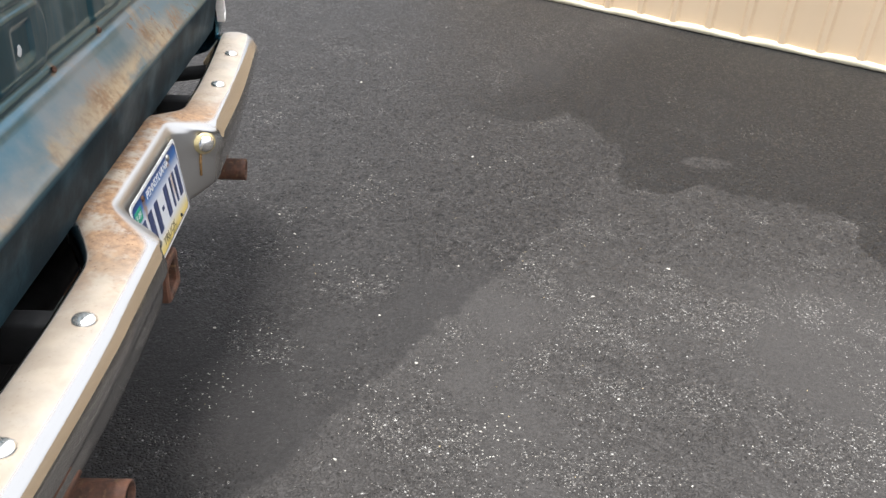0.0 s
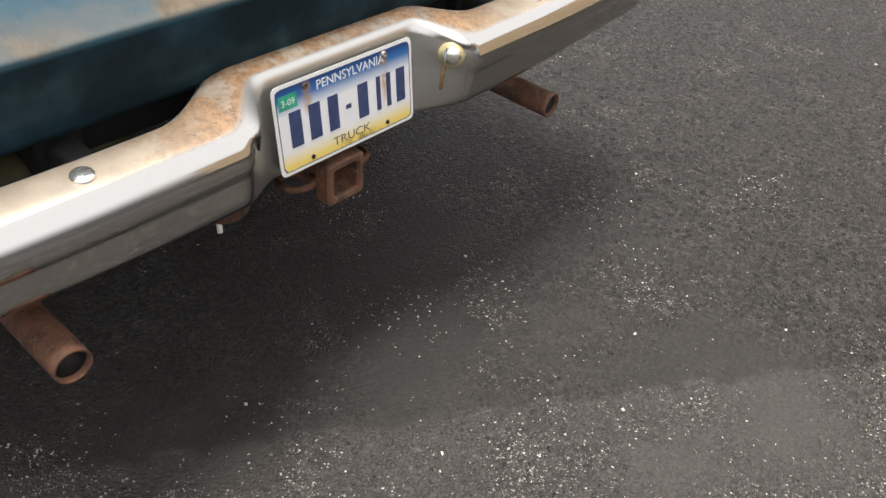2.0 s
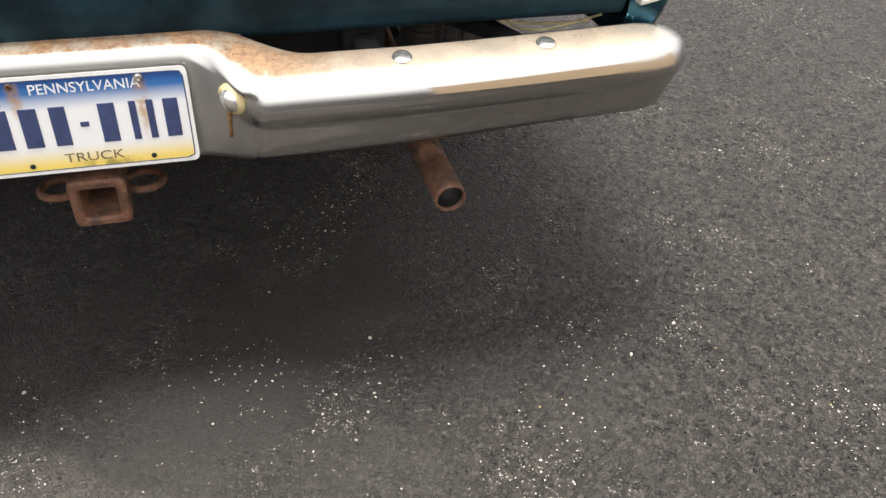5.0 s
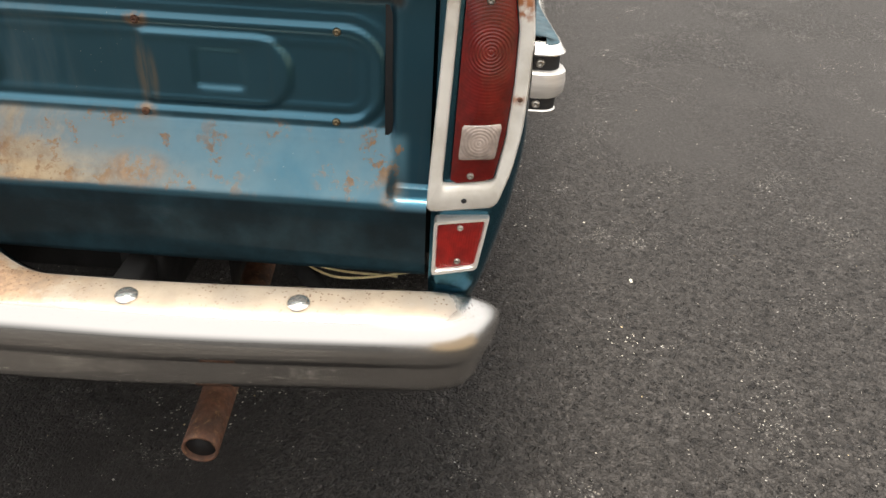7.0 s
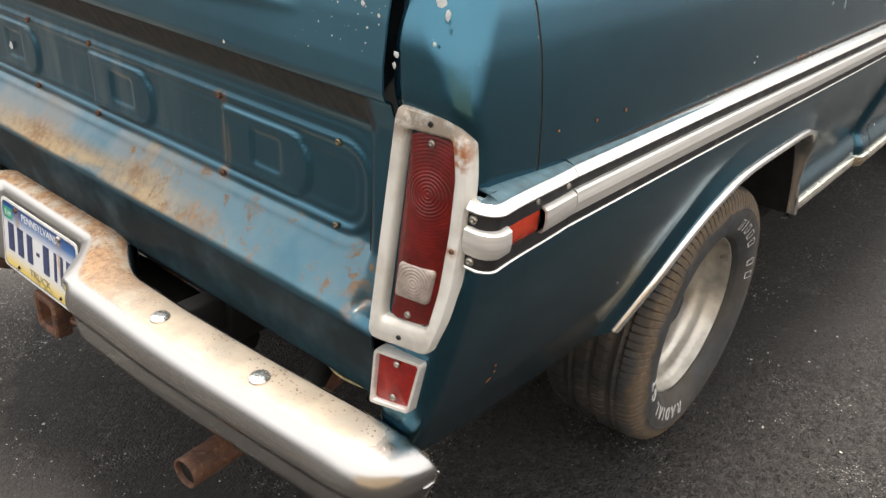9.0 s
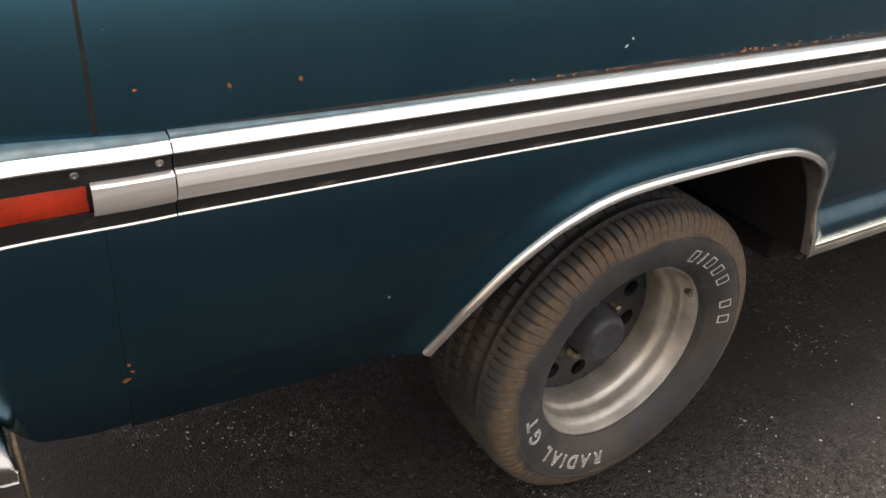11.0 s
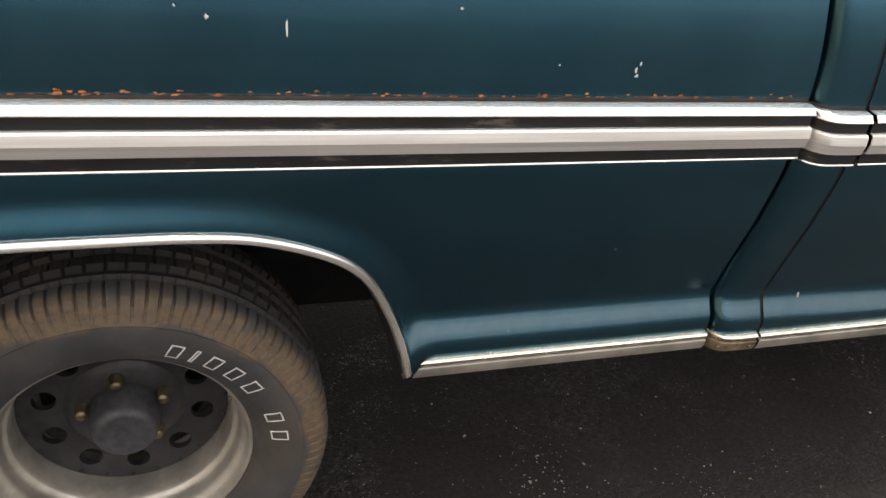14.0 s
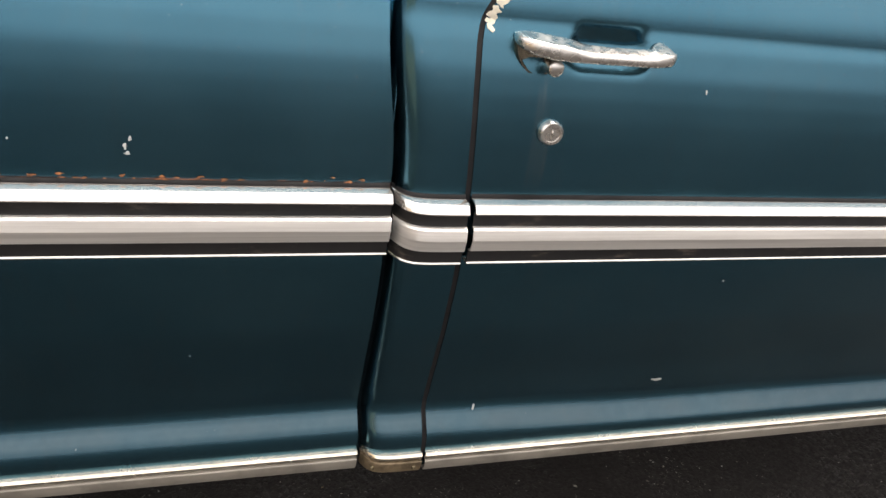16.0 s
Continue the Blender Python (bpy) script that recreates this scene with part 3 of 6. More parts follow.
def turned(profile, origin, axis, n=24, bm=None):
    """Turns a profile of (radius, height) round an axis."""
    bm = bm or bmesh.new()
    turn = Vector((0, 0, 1)).rotation_difference(Vector(axis).normalized()).to_matrix()
    rings = []
    for r, h in profile:
        if r < 1e-6:
            rings.append([bm.verts.new(Vector(origin) + turn @ Vector((0, 0, h)))])
        else:
            rings.append([bm.verts.new(Vector(origin) + turn @ Vector((r * math.cos(2 * math.pi * k / n), r * math.sin(2 * math.pi * k / n), h))) for k in range(n)])
    for a, b in zip(rings, rings[1:]):
        for k in range(n):
            k2 = (k + 1) % n
            if len(a) == 1 and len(b) == 1:
                continue
            if len(a) == 1:
                bm.faces.new((a[0], b[k], b[k2]))
            elif len(b) == 1:
                bm.faces.new((a[k], a[k2], b[0]))
            else:
                bm.faces.new((a[k], a[k2], b[k2], b[k]))
    return bm


def tube(points, radius, n=12, inner=0.0, bm=None):
    """A tube along points; with inner it is hollow."""
    bm = bm or bmesh.new()
    pts = [Vector(p) for p in points]
    dirs = [(pts[min(i + 1, len(pts) - 1)] - pts[max(i - 1, 0)]).normalized() for i in range(len(pts))]
    loops = []
    ref = None
    for p, d in zip(pts, dirs):
        a = d.orthogonal().normalized() if ref is None else (ref - ref.dot(d) * d).normalized()
        ref = a
        b = d.cross(a)
        loops.append((p, a, b))
    def rings(r, seq):
        return [[bm.verts.new(p + r * (math.cos(2 * math.pi * k / n) * a + math.sin(2 * math.pi * k / n) * b)) for k in range(n)] for p, a, b in seq]
    out = rings(radius, loops)
    if inner:
        out += rings(inner, loops[::-1])
    for a, b in zip(out, out[1:]):
        for k in range(n):
            bm.faces.new((a[k], a[(k + 1) % n], b[(k + 1) % n], b[k]))
    if not inner:
        bm.faces.new(out[0][::-1])
        bm.faces.new(out[-1])
    return bm


def smoothstep(a, b, x):
    t = min(1.0, max(0.0, (x - a) / (b - a)))
    return t * t * (3 - 2 * t)


def lerp(a, b, t):
    return a + (b - a) * t


def text_mesh(words, size, thick=0.0004):
    cu = bpy.data.curves.new("words", "FONT")
    cu.body, cu.size, cu.extrude, cu.align_x, cu.align_y = words, size, thick, "CENTER", "CENTER"
    ob = bpy.data.objects.new("words", cu)
    scene.collection.objects.link(ob)
    bpy.context.view_layer.update()
    me = bpy.data.meshes.new_from_object(ob.evaluated_get(bpy.context.evaluated_depsgraph_get()))
    bpy.data.objects.remove(ob)
    bm = bmesh.new()
    bm.from_mesh(me)
    bpy.data.meshes.remove(me)
    return bm


def screw(name, at, axis, r, parent, mat=None, label=""):
    bm = turned([(r, 0), (r, 0.3 * r), (0.75 * r, 0.7 * r), (0.35 * r, 0.8 * r), (0.3 * r, 0.45 * r), (0, 0.4 * r)], at, axis, 12)
    return part(name, bm, mat or SCREW, parent, label)


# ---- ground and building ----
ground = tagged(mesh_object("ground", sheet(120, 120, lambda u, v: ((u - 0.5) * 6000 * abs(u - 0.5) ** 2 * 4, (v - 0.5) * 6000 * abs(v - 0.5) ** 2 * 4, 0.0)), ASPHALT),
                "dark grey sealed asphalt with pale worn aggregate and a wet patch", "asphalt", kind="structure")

wall_a, wall_b = Vector((1.265, 6.042, 0)), Vector((3.027, 4.788, 0))
wall_d = (wall_b - wall_a).normalized()
wall_n = Vector((wall_d.y, -wall_d.x, 0))
if wall_n.y > 0:
    wall_n = -wall_n


def wall_point(s, d, z):
    p = wall_a + s * wall_d + d * wall_n
    return (p.x, p.y, z)


def make_building():
    """Ribbed sheet-metal wall with a pale base flashing, and a plain roof and back that close it."""
    pitch, rows = 0.23, []
    s = -0.92
    while s < 4.0:
        for ds, d in ((0, 0.0), (0.165, 0.0), (0.182, 0.02), (0.213, 0.02)):
            rows.append((s + ds, d))
        s += pitch
    bm = strip([[wall_point(a, d, 0.036), wall_point(a, d, 1.2), wall_point(a, d, 2.2)] for a, d in rows], flip=True)
    wall = tagged(mesh_object("building_wall", bm, SHEET, smooth=False), "beige ribbed sheet-metal building wall with pale base flashing", "wall", kind="structure")
    prof = ((-0.02, 0.004), (0.020, 0.004), (0.028, 0.008), (0.030, 0.034), (0.004, 0.044), (-0.02, 0.044))
    n = 49
    bm = strip([[wall_point(-0.9 + 4.9 * i / n, d + (0.004 * math.sin(i * 1.7) if 1 < k < 4 else 0), z + 0.006 * (k > 2) * math.sin(2 * math.pi * i / 4.6)) for k, (d, z) in enumerate(prof)] for i in range(n + 1)], flip=True)
    part("base_flashing", bm, FLASH, wall, "pale cream metal base flashing")
    bm = bmesh.new()
    back = [wall_point(-0.9, -0.03, 0), wall_point(4, -0.03, 0), wall_point(4, -6, 0), wall_point(-0.9, -6, 0)]
    lo = [bm.verts.new(p) for p in back]
    hi = [bm.verts.new((p[0], p[1], 2.2)) for p in back]
    for k in range(4):
        bm.faces.new((lo[k], lo[(k + 1) % 4], hi[(k + 1) % 4], hi[k]))
    bm.faces.new(hi)
    part("building_shell", bm, SHEET, wall, smooth=False)


make_building()

# ---- the truck: everything below in its own axes, tail towards +x ----
PITCH = -1.15
truck = tagged(new("pickup_truck"), "teal pickup truck with faded rusty paint, parked on asphalt", "pickup truck")
truck.matrix_world = pose(0.0267, 1.6575, -0.009, 0, PITCH, 0) @ Matrix.Diagonal((1.0076, 1, 1, 1))

ZS = np.arange(0.40, 1.40, 0.001)
UPPER = [(0.925, 0.985), (1.018, 0.9845), (1.030, 0.9845), (1.05, 0.9838), (1.09, 0.9812), (1.12, 0.9780), (1.15, 0.9736), (1.18, 0.9680), (1.222, 0.9560), (1.252, 0.940), (1.272, 0.920), (1.284, 0.890), (1.40, 0.86)]
REAR_LOW = [(0.40, 0.83), (0.50, 0.870), (0.55, 0.896), (0.62, 0.922), (0.68, 0.943), (0.75, 0.961), (0.81, 0.975), (0.88, 0.985), (0.915, 0.987)]
FRONT_LOW = [(0.40, 0.915), (0.510, 0.922), (0.5415, 0.930), (0.5675, 0.932), (0.576, 0.929), (0.609, 0.9105), (0.619, 0.9085), (0.681, 0.926), (0.794, 0.960), (0.88, 0.980), (0.915, 0.986)]


def smoothed(points, width):
    k = np.exp(-0.5 * (np.arange(-24, 25) / width) ** 2)
    return np.convolve(np.pad(np.interp(ZS, *zip(*points)), 24, mode="edge"), k / k.sum(), "valid")


V_REAR, V_FRONT = smoothed(REAR_LOW + UPPER, 7.0), smoothed(FRONT_LOW + UPPER, 4.5)

ARCH = [(-0.938, 0.560), (-0.955, 0.600), (-0.985, 0.662), (-1.03, 0.725), (-1.075, 0.768), (-1.12, 0.797), (-1.19, 0.822), (-1.29, 0.832), (-1.44, 0.834), (-1.547, 0.831), (-1.625, 0.820),
        (-1.709, 0.788), (-1.770, 0.742), (-1.816, 0.667), (-1.849, 0.587), (-1.866, 0.524)]


def spline(points, n):
    pts = [Vector(p) for p in points]
    out = []
    for i in range(len(pts) - 1):
        p0, p1, p2, p3 = pts[max(i - 1, 0)], pts[i], pts[i + 1], pts[min(i + 2, len(pts) - 1)]
        for k in range(n):
            t = k / n
            out.append(0.5 * (2 * p1 + (p2 - p0) * t + (2 * p0 - 5 * p1 + 4 * p2 - p3) * t * t + (3 * p1 - p0 - 3 * p2 + p3) * t ** 3))
    return out + [pts[-1]]


ARCH_LINE = spline([(x, z, 0) for x, z in ARCH], 6)
ARCH_XZ = np.array([(p.x, p.y) for p in ARCH_LINE])
WHEELBASE = 2.97
BED_FRONT, DOOR_REAR = -2.444, -2.533


def arch_gap(x, z):
    d = np.hypot(ARCH_XZ[:, 0] - x, ARCH_XZ[:, 1] - z).min()
    if x < -2.6:
        d = min(d, np.hypot(ARCH_XZ[:, 0] - WHEELBASE - x, ARCH_XZ[:, 1] - z).min())
    return d


def side_v(x, z, flare=True):
    """How far the body's side stands from the centre line."""
    low = z + 0.009 * smoothstep(-2.5, -3.0, x) * smoothstep(0.70, 0.62, z) * smoothstep(0.545, 0.575, z)
    i = min(max((low - 0.40) / 0.001, 0), len(ZS) - 2)
    k = int(i)
    w = smoothstep(-1.35, -1.80, x)
    lo = V_REAR[k] + (V_REAR[k + 1] - V_REAR[k]) * (i - k)
    hi = V_FRONT[k] + (V_FRONT[k + 1] - V_FRONT[k]) * (i - k)
    v = lerp(lo, hi, w) + 0.004 * (-x - 0.4)
    edge = bed_edge(z) - 0.003
    if x < edge:
        v += 0.018 - 0.045 * math.exp((x - edge) / 0.011)
    if flare and z < 0.95:
        v += 0.021 * (1 - smoothstep(0.0, 0.064, arch_gap(x, z)))
    return v


def body_bottom(x):
    if x > ARCH[0][0]:
        return 0.560 + 0.08 * max(0.0, x + 0.78)
    for shift in (0.0, WHEELBASE):
        xs = ARCH_XZ[:, 0] - shift
        if xs[-1] <= x <= xs[0]:
            return float(np.interp(-x, -xs, ARCH_XZ[:, 1]))
    return 0.503


def bed_edge(z):
    return BED_FRONT + 0.016 * smoothstep(1.04, 1.22, z) - 0.012 * max(0.0, 0.93 - z) / 0.4


def side_panel(x0, x1, top, sgn, cols=None):
    n = cols or max(4, int(abs(x1 - x0) / 0.010))
    def f(u, t):
        x = lerp(x0, x1, u)
        zb = body_bottom(x)
        z = lerp(zb, top, t)
        x += (bed_edge(z) - BED_FRONT) * smoothstep(0.9, 1.0, u)
        x += (seam_x(z) - SEAM - seam_half(z)) * (1 - smoothstep(0.0, 0.02, u))
        return (x, sgn * side_v(x, z), z)
    return sheet(n, 84, f, flip=sgn < 0)


SEAM = -0.492


def seam_half(z):
    """Half the width of the gap at the bed's rear seam: open above the moulding, nearly shut below."""
    return 0.0003 + 0.0017 * smoothstep(0.94, 0.98, z)


def seam_x(z):
    """The bed's rear seam: it stands a little further back just below the moulding."""
    return SEAM + 0.008 * smoothstep(0.60, 0.92, z) * (1 - 0.5 * smoothstep(0.94, 1.0, z))


for sgn in (1, -1):
    part("bed_side", side_panel(SEAM, BED_FRONT + 0.001, 1.284, sgn), PAINT_SIDE, truck, "faded teal bed side with paint chips and rust along the moulding", thick=0.003)
    # top rail, rolled in
    bm = strip([[(lerp(-0.40, BED_FRONT + 0.001, i / 40), sgn * (side_v(lerp(-0.40, BED_FRONT + 0.001, i / 40), 1.284, False) - d), z) for d, z in ((0, 1.284), (0.02, 1.287), (0.03, 1.287), (0.036, 1.28), (0.036, 1.25))] for i in range(41)], flip=sgn < 0)
    part("bed_rail", bm, PAINT_SIDE, truck, thick=0.002)
    # inner wall and wheel house
    part("bed_inner_wall", box((-2.43, sgn * 0.86 - 0.006, 0.80), (-0.38, sgn * 0.86 + 0.006, 1.275)), PAINT_CAB, truck)
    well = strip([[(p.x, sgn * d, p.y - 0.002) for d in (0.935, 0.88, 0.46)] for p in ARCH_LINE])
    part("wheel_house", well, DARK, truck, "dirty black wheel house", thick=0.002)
    # Inner wall carried low and past the arch, added to block light underneath.
    part("wheel_house_baffle", box((-2.40, sgn * 0.46 - 0.004, 0.33), (-0.70, sgn * 0.46 + 0.004, 0.86)), DARK, truck)

# rear corner posts between the seam and the tailgate, wrapping round to the tail lamps
REAR_X = -0.366


def lamp_lean(z):
    """The lamp's face comes out towards its foot."""
    return 0.057 * (1.10 - min(1.10, max(0.70, z)))


def leaned(bm):
    for v in bm.verts:
        v.co.x += lamp_lean(v.co.z) - 0.12 * (abs(v.co.y) - 0.92)
    return bm


def corner_post(sgn):
    def f(u, t):
        zb = body_bottom(-0.42) + 0.004 + 0.065 * smoothstep(0.93, 0.42, u)
        z = lerp(zb, 1.284, t)
        lean = 0.018 * smoothstep(1.07, 1.135, z) - 0.045 * smoothstep(1.17, 1.30, z) - 0.022 * smoothstep(0.70, 0.56, z)
        rear = REAR_X + lean + lamp_lean(z)
        r = 0.028 + 0.030 * smoothstep(1.10, 1.22, z)
        side = side_v(rear - r, z)
        if u < 0.4:
            v, x = lerp(0.868, side - r, u / 0.4), rear
            x -= 0.006 * smoothstep(0.1, 0, u)
        elif u < 0.75:
            a = (u - 0.4) / 0.35 * math.pi / 2
            v, x = side - r + r * math.sin(a), rear - r + r * math.cos(a)
        else:
            x = lerp(rear - r, seam_x(z) + seam_half(z), (u - 0.75) / 0.25)
            v = side_v(x, z)
        return (x, sgn * v, z)
    return sheet(48, 70, f, flip=sgn < 0)


for sgn in (1, -1):
    part("corner_post", corner_post(sgn), PAINT_SIDE, truck, "teal rear corner panel with chipped paint", thick=0.003)
    bm = strip([[(seam_x(z) + dx, sgn * (side_v(SEAM, z) - 0.0018), z) for dx in (0.006, -0.006)] for z in (0.60 + 0.68 * k / 40 for k in range(41))], flip=sgn < 0)
    part("seam_sealant", bm, SEALANT, truck, "brown cracked seam sealant", thick=0.001)
    part("corner_backing", box((-0.47, min(sgn * 0.80, sgn * 0.90), 0.70), (-0.392, max(sgn * 0.80, sgn * 0.90), 1.25)), GAP, truck)

# ---- tailgate ----
GATE = [(-0.392, 1.284), (-0.380, 1.288), (-0.366, 1.282), (-0.3585, 1.264), (-0.3508, 1.236), (-0.3448, 1.20), (-0.340, 1.150), (-0.341, 1.122), (-0.346, 1.111), (-0.356, 1.106),
        (-0.383, 1.068), (-0.392, 1.056), (-0.396, 1.045), (-0.398, 1.0), (-0.399, 0.95), (-0.400, 0.905), (-0.397, 0.888), (-0.390, 0.880), (-0.345, 0.820), (-0.337, 0.810), (-0.3355, 0.800),
        (-0.338, 0.78), (-0.350, 0.715), (-0.356, 0.690), (-0.364, 0.680), (-0.392, 0.676)]
GATE_END = [(-0.392, 1.284), (-0.380, 1.288), (-0.366, 1.282), (-0.3585, 1.264), (-0.3508, 1.236), (-0.3448, 1.20), (-0.340, 1.150), (-0.341, 1.122), (-0.346, 1.111), (-0.356, 1.106),
            (-0.370, 1.085), (-0.372, 1.060), (-0.373, 1.045), (-0.374, 1.0), (-0.375, 0.95), (-0.376, 0.905), (-0.376, 0.888), (-0.376, 0.880), (-0.373, 0.820), (-0.345, 0.810), (-0.3355, 0.800),
            (-0.338, 0.78), (-0.350, 0.715), (-0.356, 0.690), (-0.364, 0.680), (-0.392, 0.676)]


def dense(profile, step):
    out = []
    for (x0, z0), (x1, z1) in zip(profile, profile[1:]):
        n = max(1, int(math.hypot(x1 - x0, z1 - z0) / step + 0.5))
        out += [(i, k / n) for i, k in [(profile.index((x0, z0)), k) for k in range(n)]]
    return out + [(len(profile) - 2, 1.0)]


GATE_KEYS = dense(GATE, 0.0045)


def round_rect(y, z, cy, cz, hy, hz, r):
    qy, qz = abs(y - cy) - hy + r, abs(z - cz) - hz + r
    return math.hypot(max(qy, 0), max(qz, 0)) + min(max(qy, qz), 0) - r


def gate_relief(y, z):
    """Pressed beads and the four raised blocks of the tailgate."""
    a, x = abs(y), 0.0
    if 0.86 < z < 1.06:
        d = round_rect(y, z, 0, 0.957, 0.792, 0.062, 0.045)
        x += 0.0055 * math.exp(-(d / 0.0070) ** 2) + 0.002 * math.exp(-((abs(d) - 0.018) / 0.005) ** 2)
        for c in (-0.585, -0.195, 0.195, 0.580):
            d = round_rect(y, z, c, 0.957, 0.098, 0.050, 0.047 if y > c else 0.010)
            x += 0.0055 * (1 - smoothstep(-0.005, 0.002, d))
            d = round_rect(y, z, c + 0.004, 0.958, 0.032, 0.026, 0.006)
            x -= 0.0038 * (1 - smoothstep(-0.002, 0.002, d))
    if z > 1.13:
        taper = smoothstep(0.725, 0.45, a)
        w = (0.005 + 0.006 * taper) * (1.0 if z < 1.190 else 1.6)
        x += 0.012 * taper ** 0.5 * math.exp(-((z - 1.190) / w) ** 2) if taper > 0 else 0
    return x


GATE_HALF = 0.862
columns = [-GATE_HALF + 2 * GATE_HALF * i / 330 for i in range(331)]
rows = []
for y in columns:
    w = smoothstep(0.806, 0.818, abs(y))
    line = []
    for i, t in GATE_KEYS:
        ax, az = (lerp(GATE[i][k], GATE[i + 1][k], t) for k in (0, 1))
        bx = lerp(GATE_END[i][0], GATE_END[i + 1][0], t)
        line.append((lerp(ax, bx, w) + gate_relief(y, az) * (1 - w), y, az))
    rows.append(line)
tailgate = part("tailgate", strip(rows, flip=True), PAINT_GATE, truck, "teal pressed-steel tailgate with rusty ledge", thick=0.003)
part("inner_panel", box((-0.425, -0.855, 0.68), (-0.405, 0.855, 1.28)), PAINT_CAB, tailgate)
for y, z, mat in [(s * a, b, m) for s in (1, -1) for a, b, m in ((0.483, 1.018, RUSTY), (0.739, 1.018, BRASS), (0.735, 0.896, BRASS), (0.478, 0.894, RUSTY), (0.11, 0.894, RUSTY), (0.11, 1.02, RUSTY))]:
    screw("tailgate_screw", (-0.3925, y, z), (1, 0, 0), 0.0055, tailgate, mat)
screw("latch_hole", (-0.3495, 0.800, 1.232), (1, 0, 0), 0.005, tailgate, GAP)

# ---- tail lamps ----
def resample(loop, n):
    pts = [Vector((*p, 0)) for p in loop] + [Vector((*loop[0], 0))]
    ln = [0.0]
    for a, b in zip(pts, pts[1:]):
        ln.append(ln[-1] + (b - a).length)
    out = []
    for k in range(n):
        s = ln[-1] * k / n
        i = max(j for j in range(len(ln) - 1) if ln[j] <= s)
        out.append(pts[i].lerp(pts[i + 1], (s - ln[i]) / (ln[i + 1] - ln[i])))
    return out


def rounded(loop, r, seg=5):
    out = []
    n = len(loop)
    for i in range(n):
        p, a, b = Vector(loop[i]), Vector(loop[i - 1]), Vector(loop[(i + 1) % n])
        ra = min(r, (a - p).length * 0.45, (b - p).length * 0.45)
        p0, p1 = p + (a - p).normalized() * ra, p + (b - p).normalized() * ra
        for k in range(seg + 1):
            t = k / seg
            q = (1 - t) ** 2 * p0 + 2 * t * (1 - t) * p + t * t * p1
            out.append((q.x, q.y))
    return out


BEZEL_OUT = rounded([(0.8785, 1.1145), (0.9560, 1.1150), (0.9765, 1.0930), (0.9835, 1.0450), (0.9830, 0.9800), (0.9800, 0.9200), (0.9710, 0.8650), (0.9540, 0.8105), (0.8615, 0.8035)], 0.012)
BEZEL_IN = rounded([(0.8930, 1.0885), (0.9570, 1.0890), (0.9640, 1.0450), (0.9640, 0.9800), (0.9590, 0.9050), (0.9490, 0.8480), (0.8815, 0.8405)], 0.006)
LENS_EDGE = rounded([(0.8990, 1.0870), (0.9560, 1.0875), (0.9630, 1.0450), (0.9630, 0.9800), (0.9580, 0.9050), (0.9470, 0.8495), (0.8920, 0.8440)], 0.004)


def framed(outer, inner, base, face, inside, sgn, n=120):
    """A raised frame between two loops of (y, z)."""
    o, i = resample(outer, n), resample(inner, n)
    shift = min(range(n), key=lambda k: (i[k] - o[0]).length)
    i = i[shift:] + i[:shift]
    rws = []
    for a, b in zip(o, i):
        rws.append([(x, sgn * lerp(a.x, b.x, t), lerp(a.y, b.y, t)) for t, x in ((0, base), (0.02, face - 0.004), (0.14, face), (0.80, face), (0.95, face - 0.002), (1.0, face - 0.006), (1.0, inside))])
    return strip(rws, close=True, flip=sgn > 0)


def pane(loop, x, bulge, sgn, n=48, rings=6):
    o = resample(loop, n)
    c = sum(o, Vector((0, 0, 0))) / n
    rws = [[(x + bulge * (1 - (k / rings) ** 2), sgn * lerp(c.x, p.x, k / rings), lerp(c.y, p.y, k / rings)) for k in range(rings + 1)] for p in o]
    bm = strip(rws, close=True, flip=sgn < 0)
    bmesh.ops.remove_doubles(bm, verts=bm.verts, dist=1e-5)
    return bm


def reverse_pane(sgn):
    """Square clear lens, rounded, standing proud of the red one."""
    loop = rounded([(0.9035, 0.9270), (0.9530, 0.9290), (0.9470, 0.8825), (0.9005, 0.8810)], 0.004)
    rws = [[(x, sgn * lerp(0.926, p.x, t), lerp(0.905, p.y, t)) for t, x in ((1.0, -0.356), (1.0, -0.3492), (0.94, -0.3480), (0.5, -0.3475), (0.0, -0.3475))] for p in resample(loop, 40)]
    bm = strip(rws, close=True, flip=sgn < 0)
    bmesh.ops.remove_doubles(bm, verts=bm.verts, dist=1e-5)
    bmesh.ops.recalc_face_normals(bm, faces=bm.faces)
    return bm


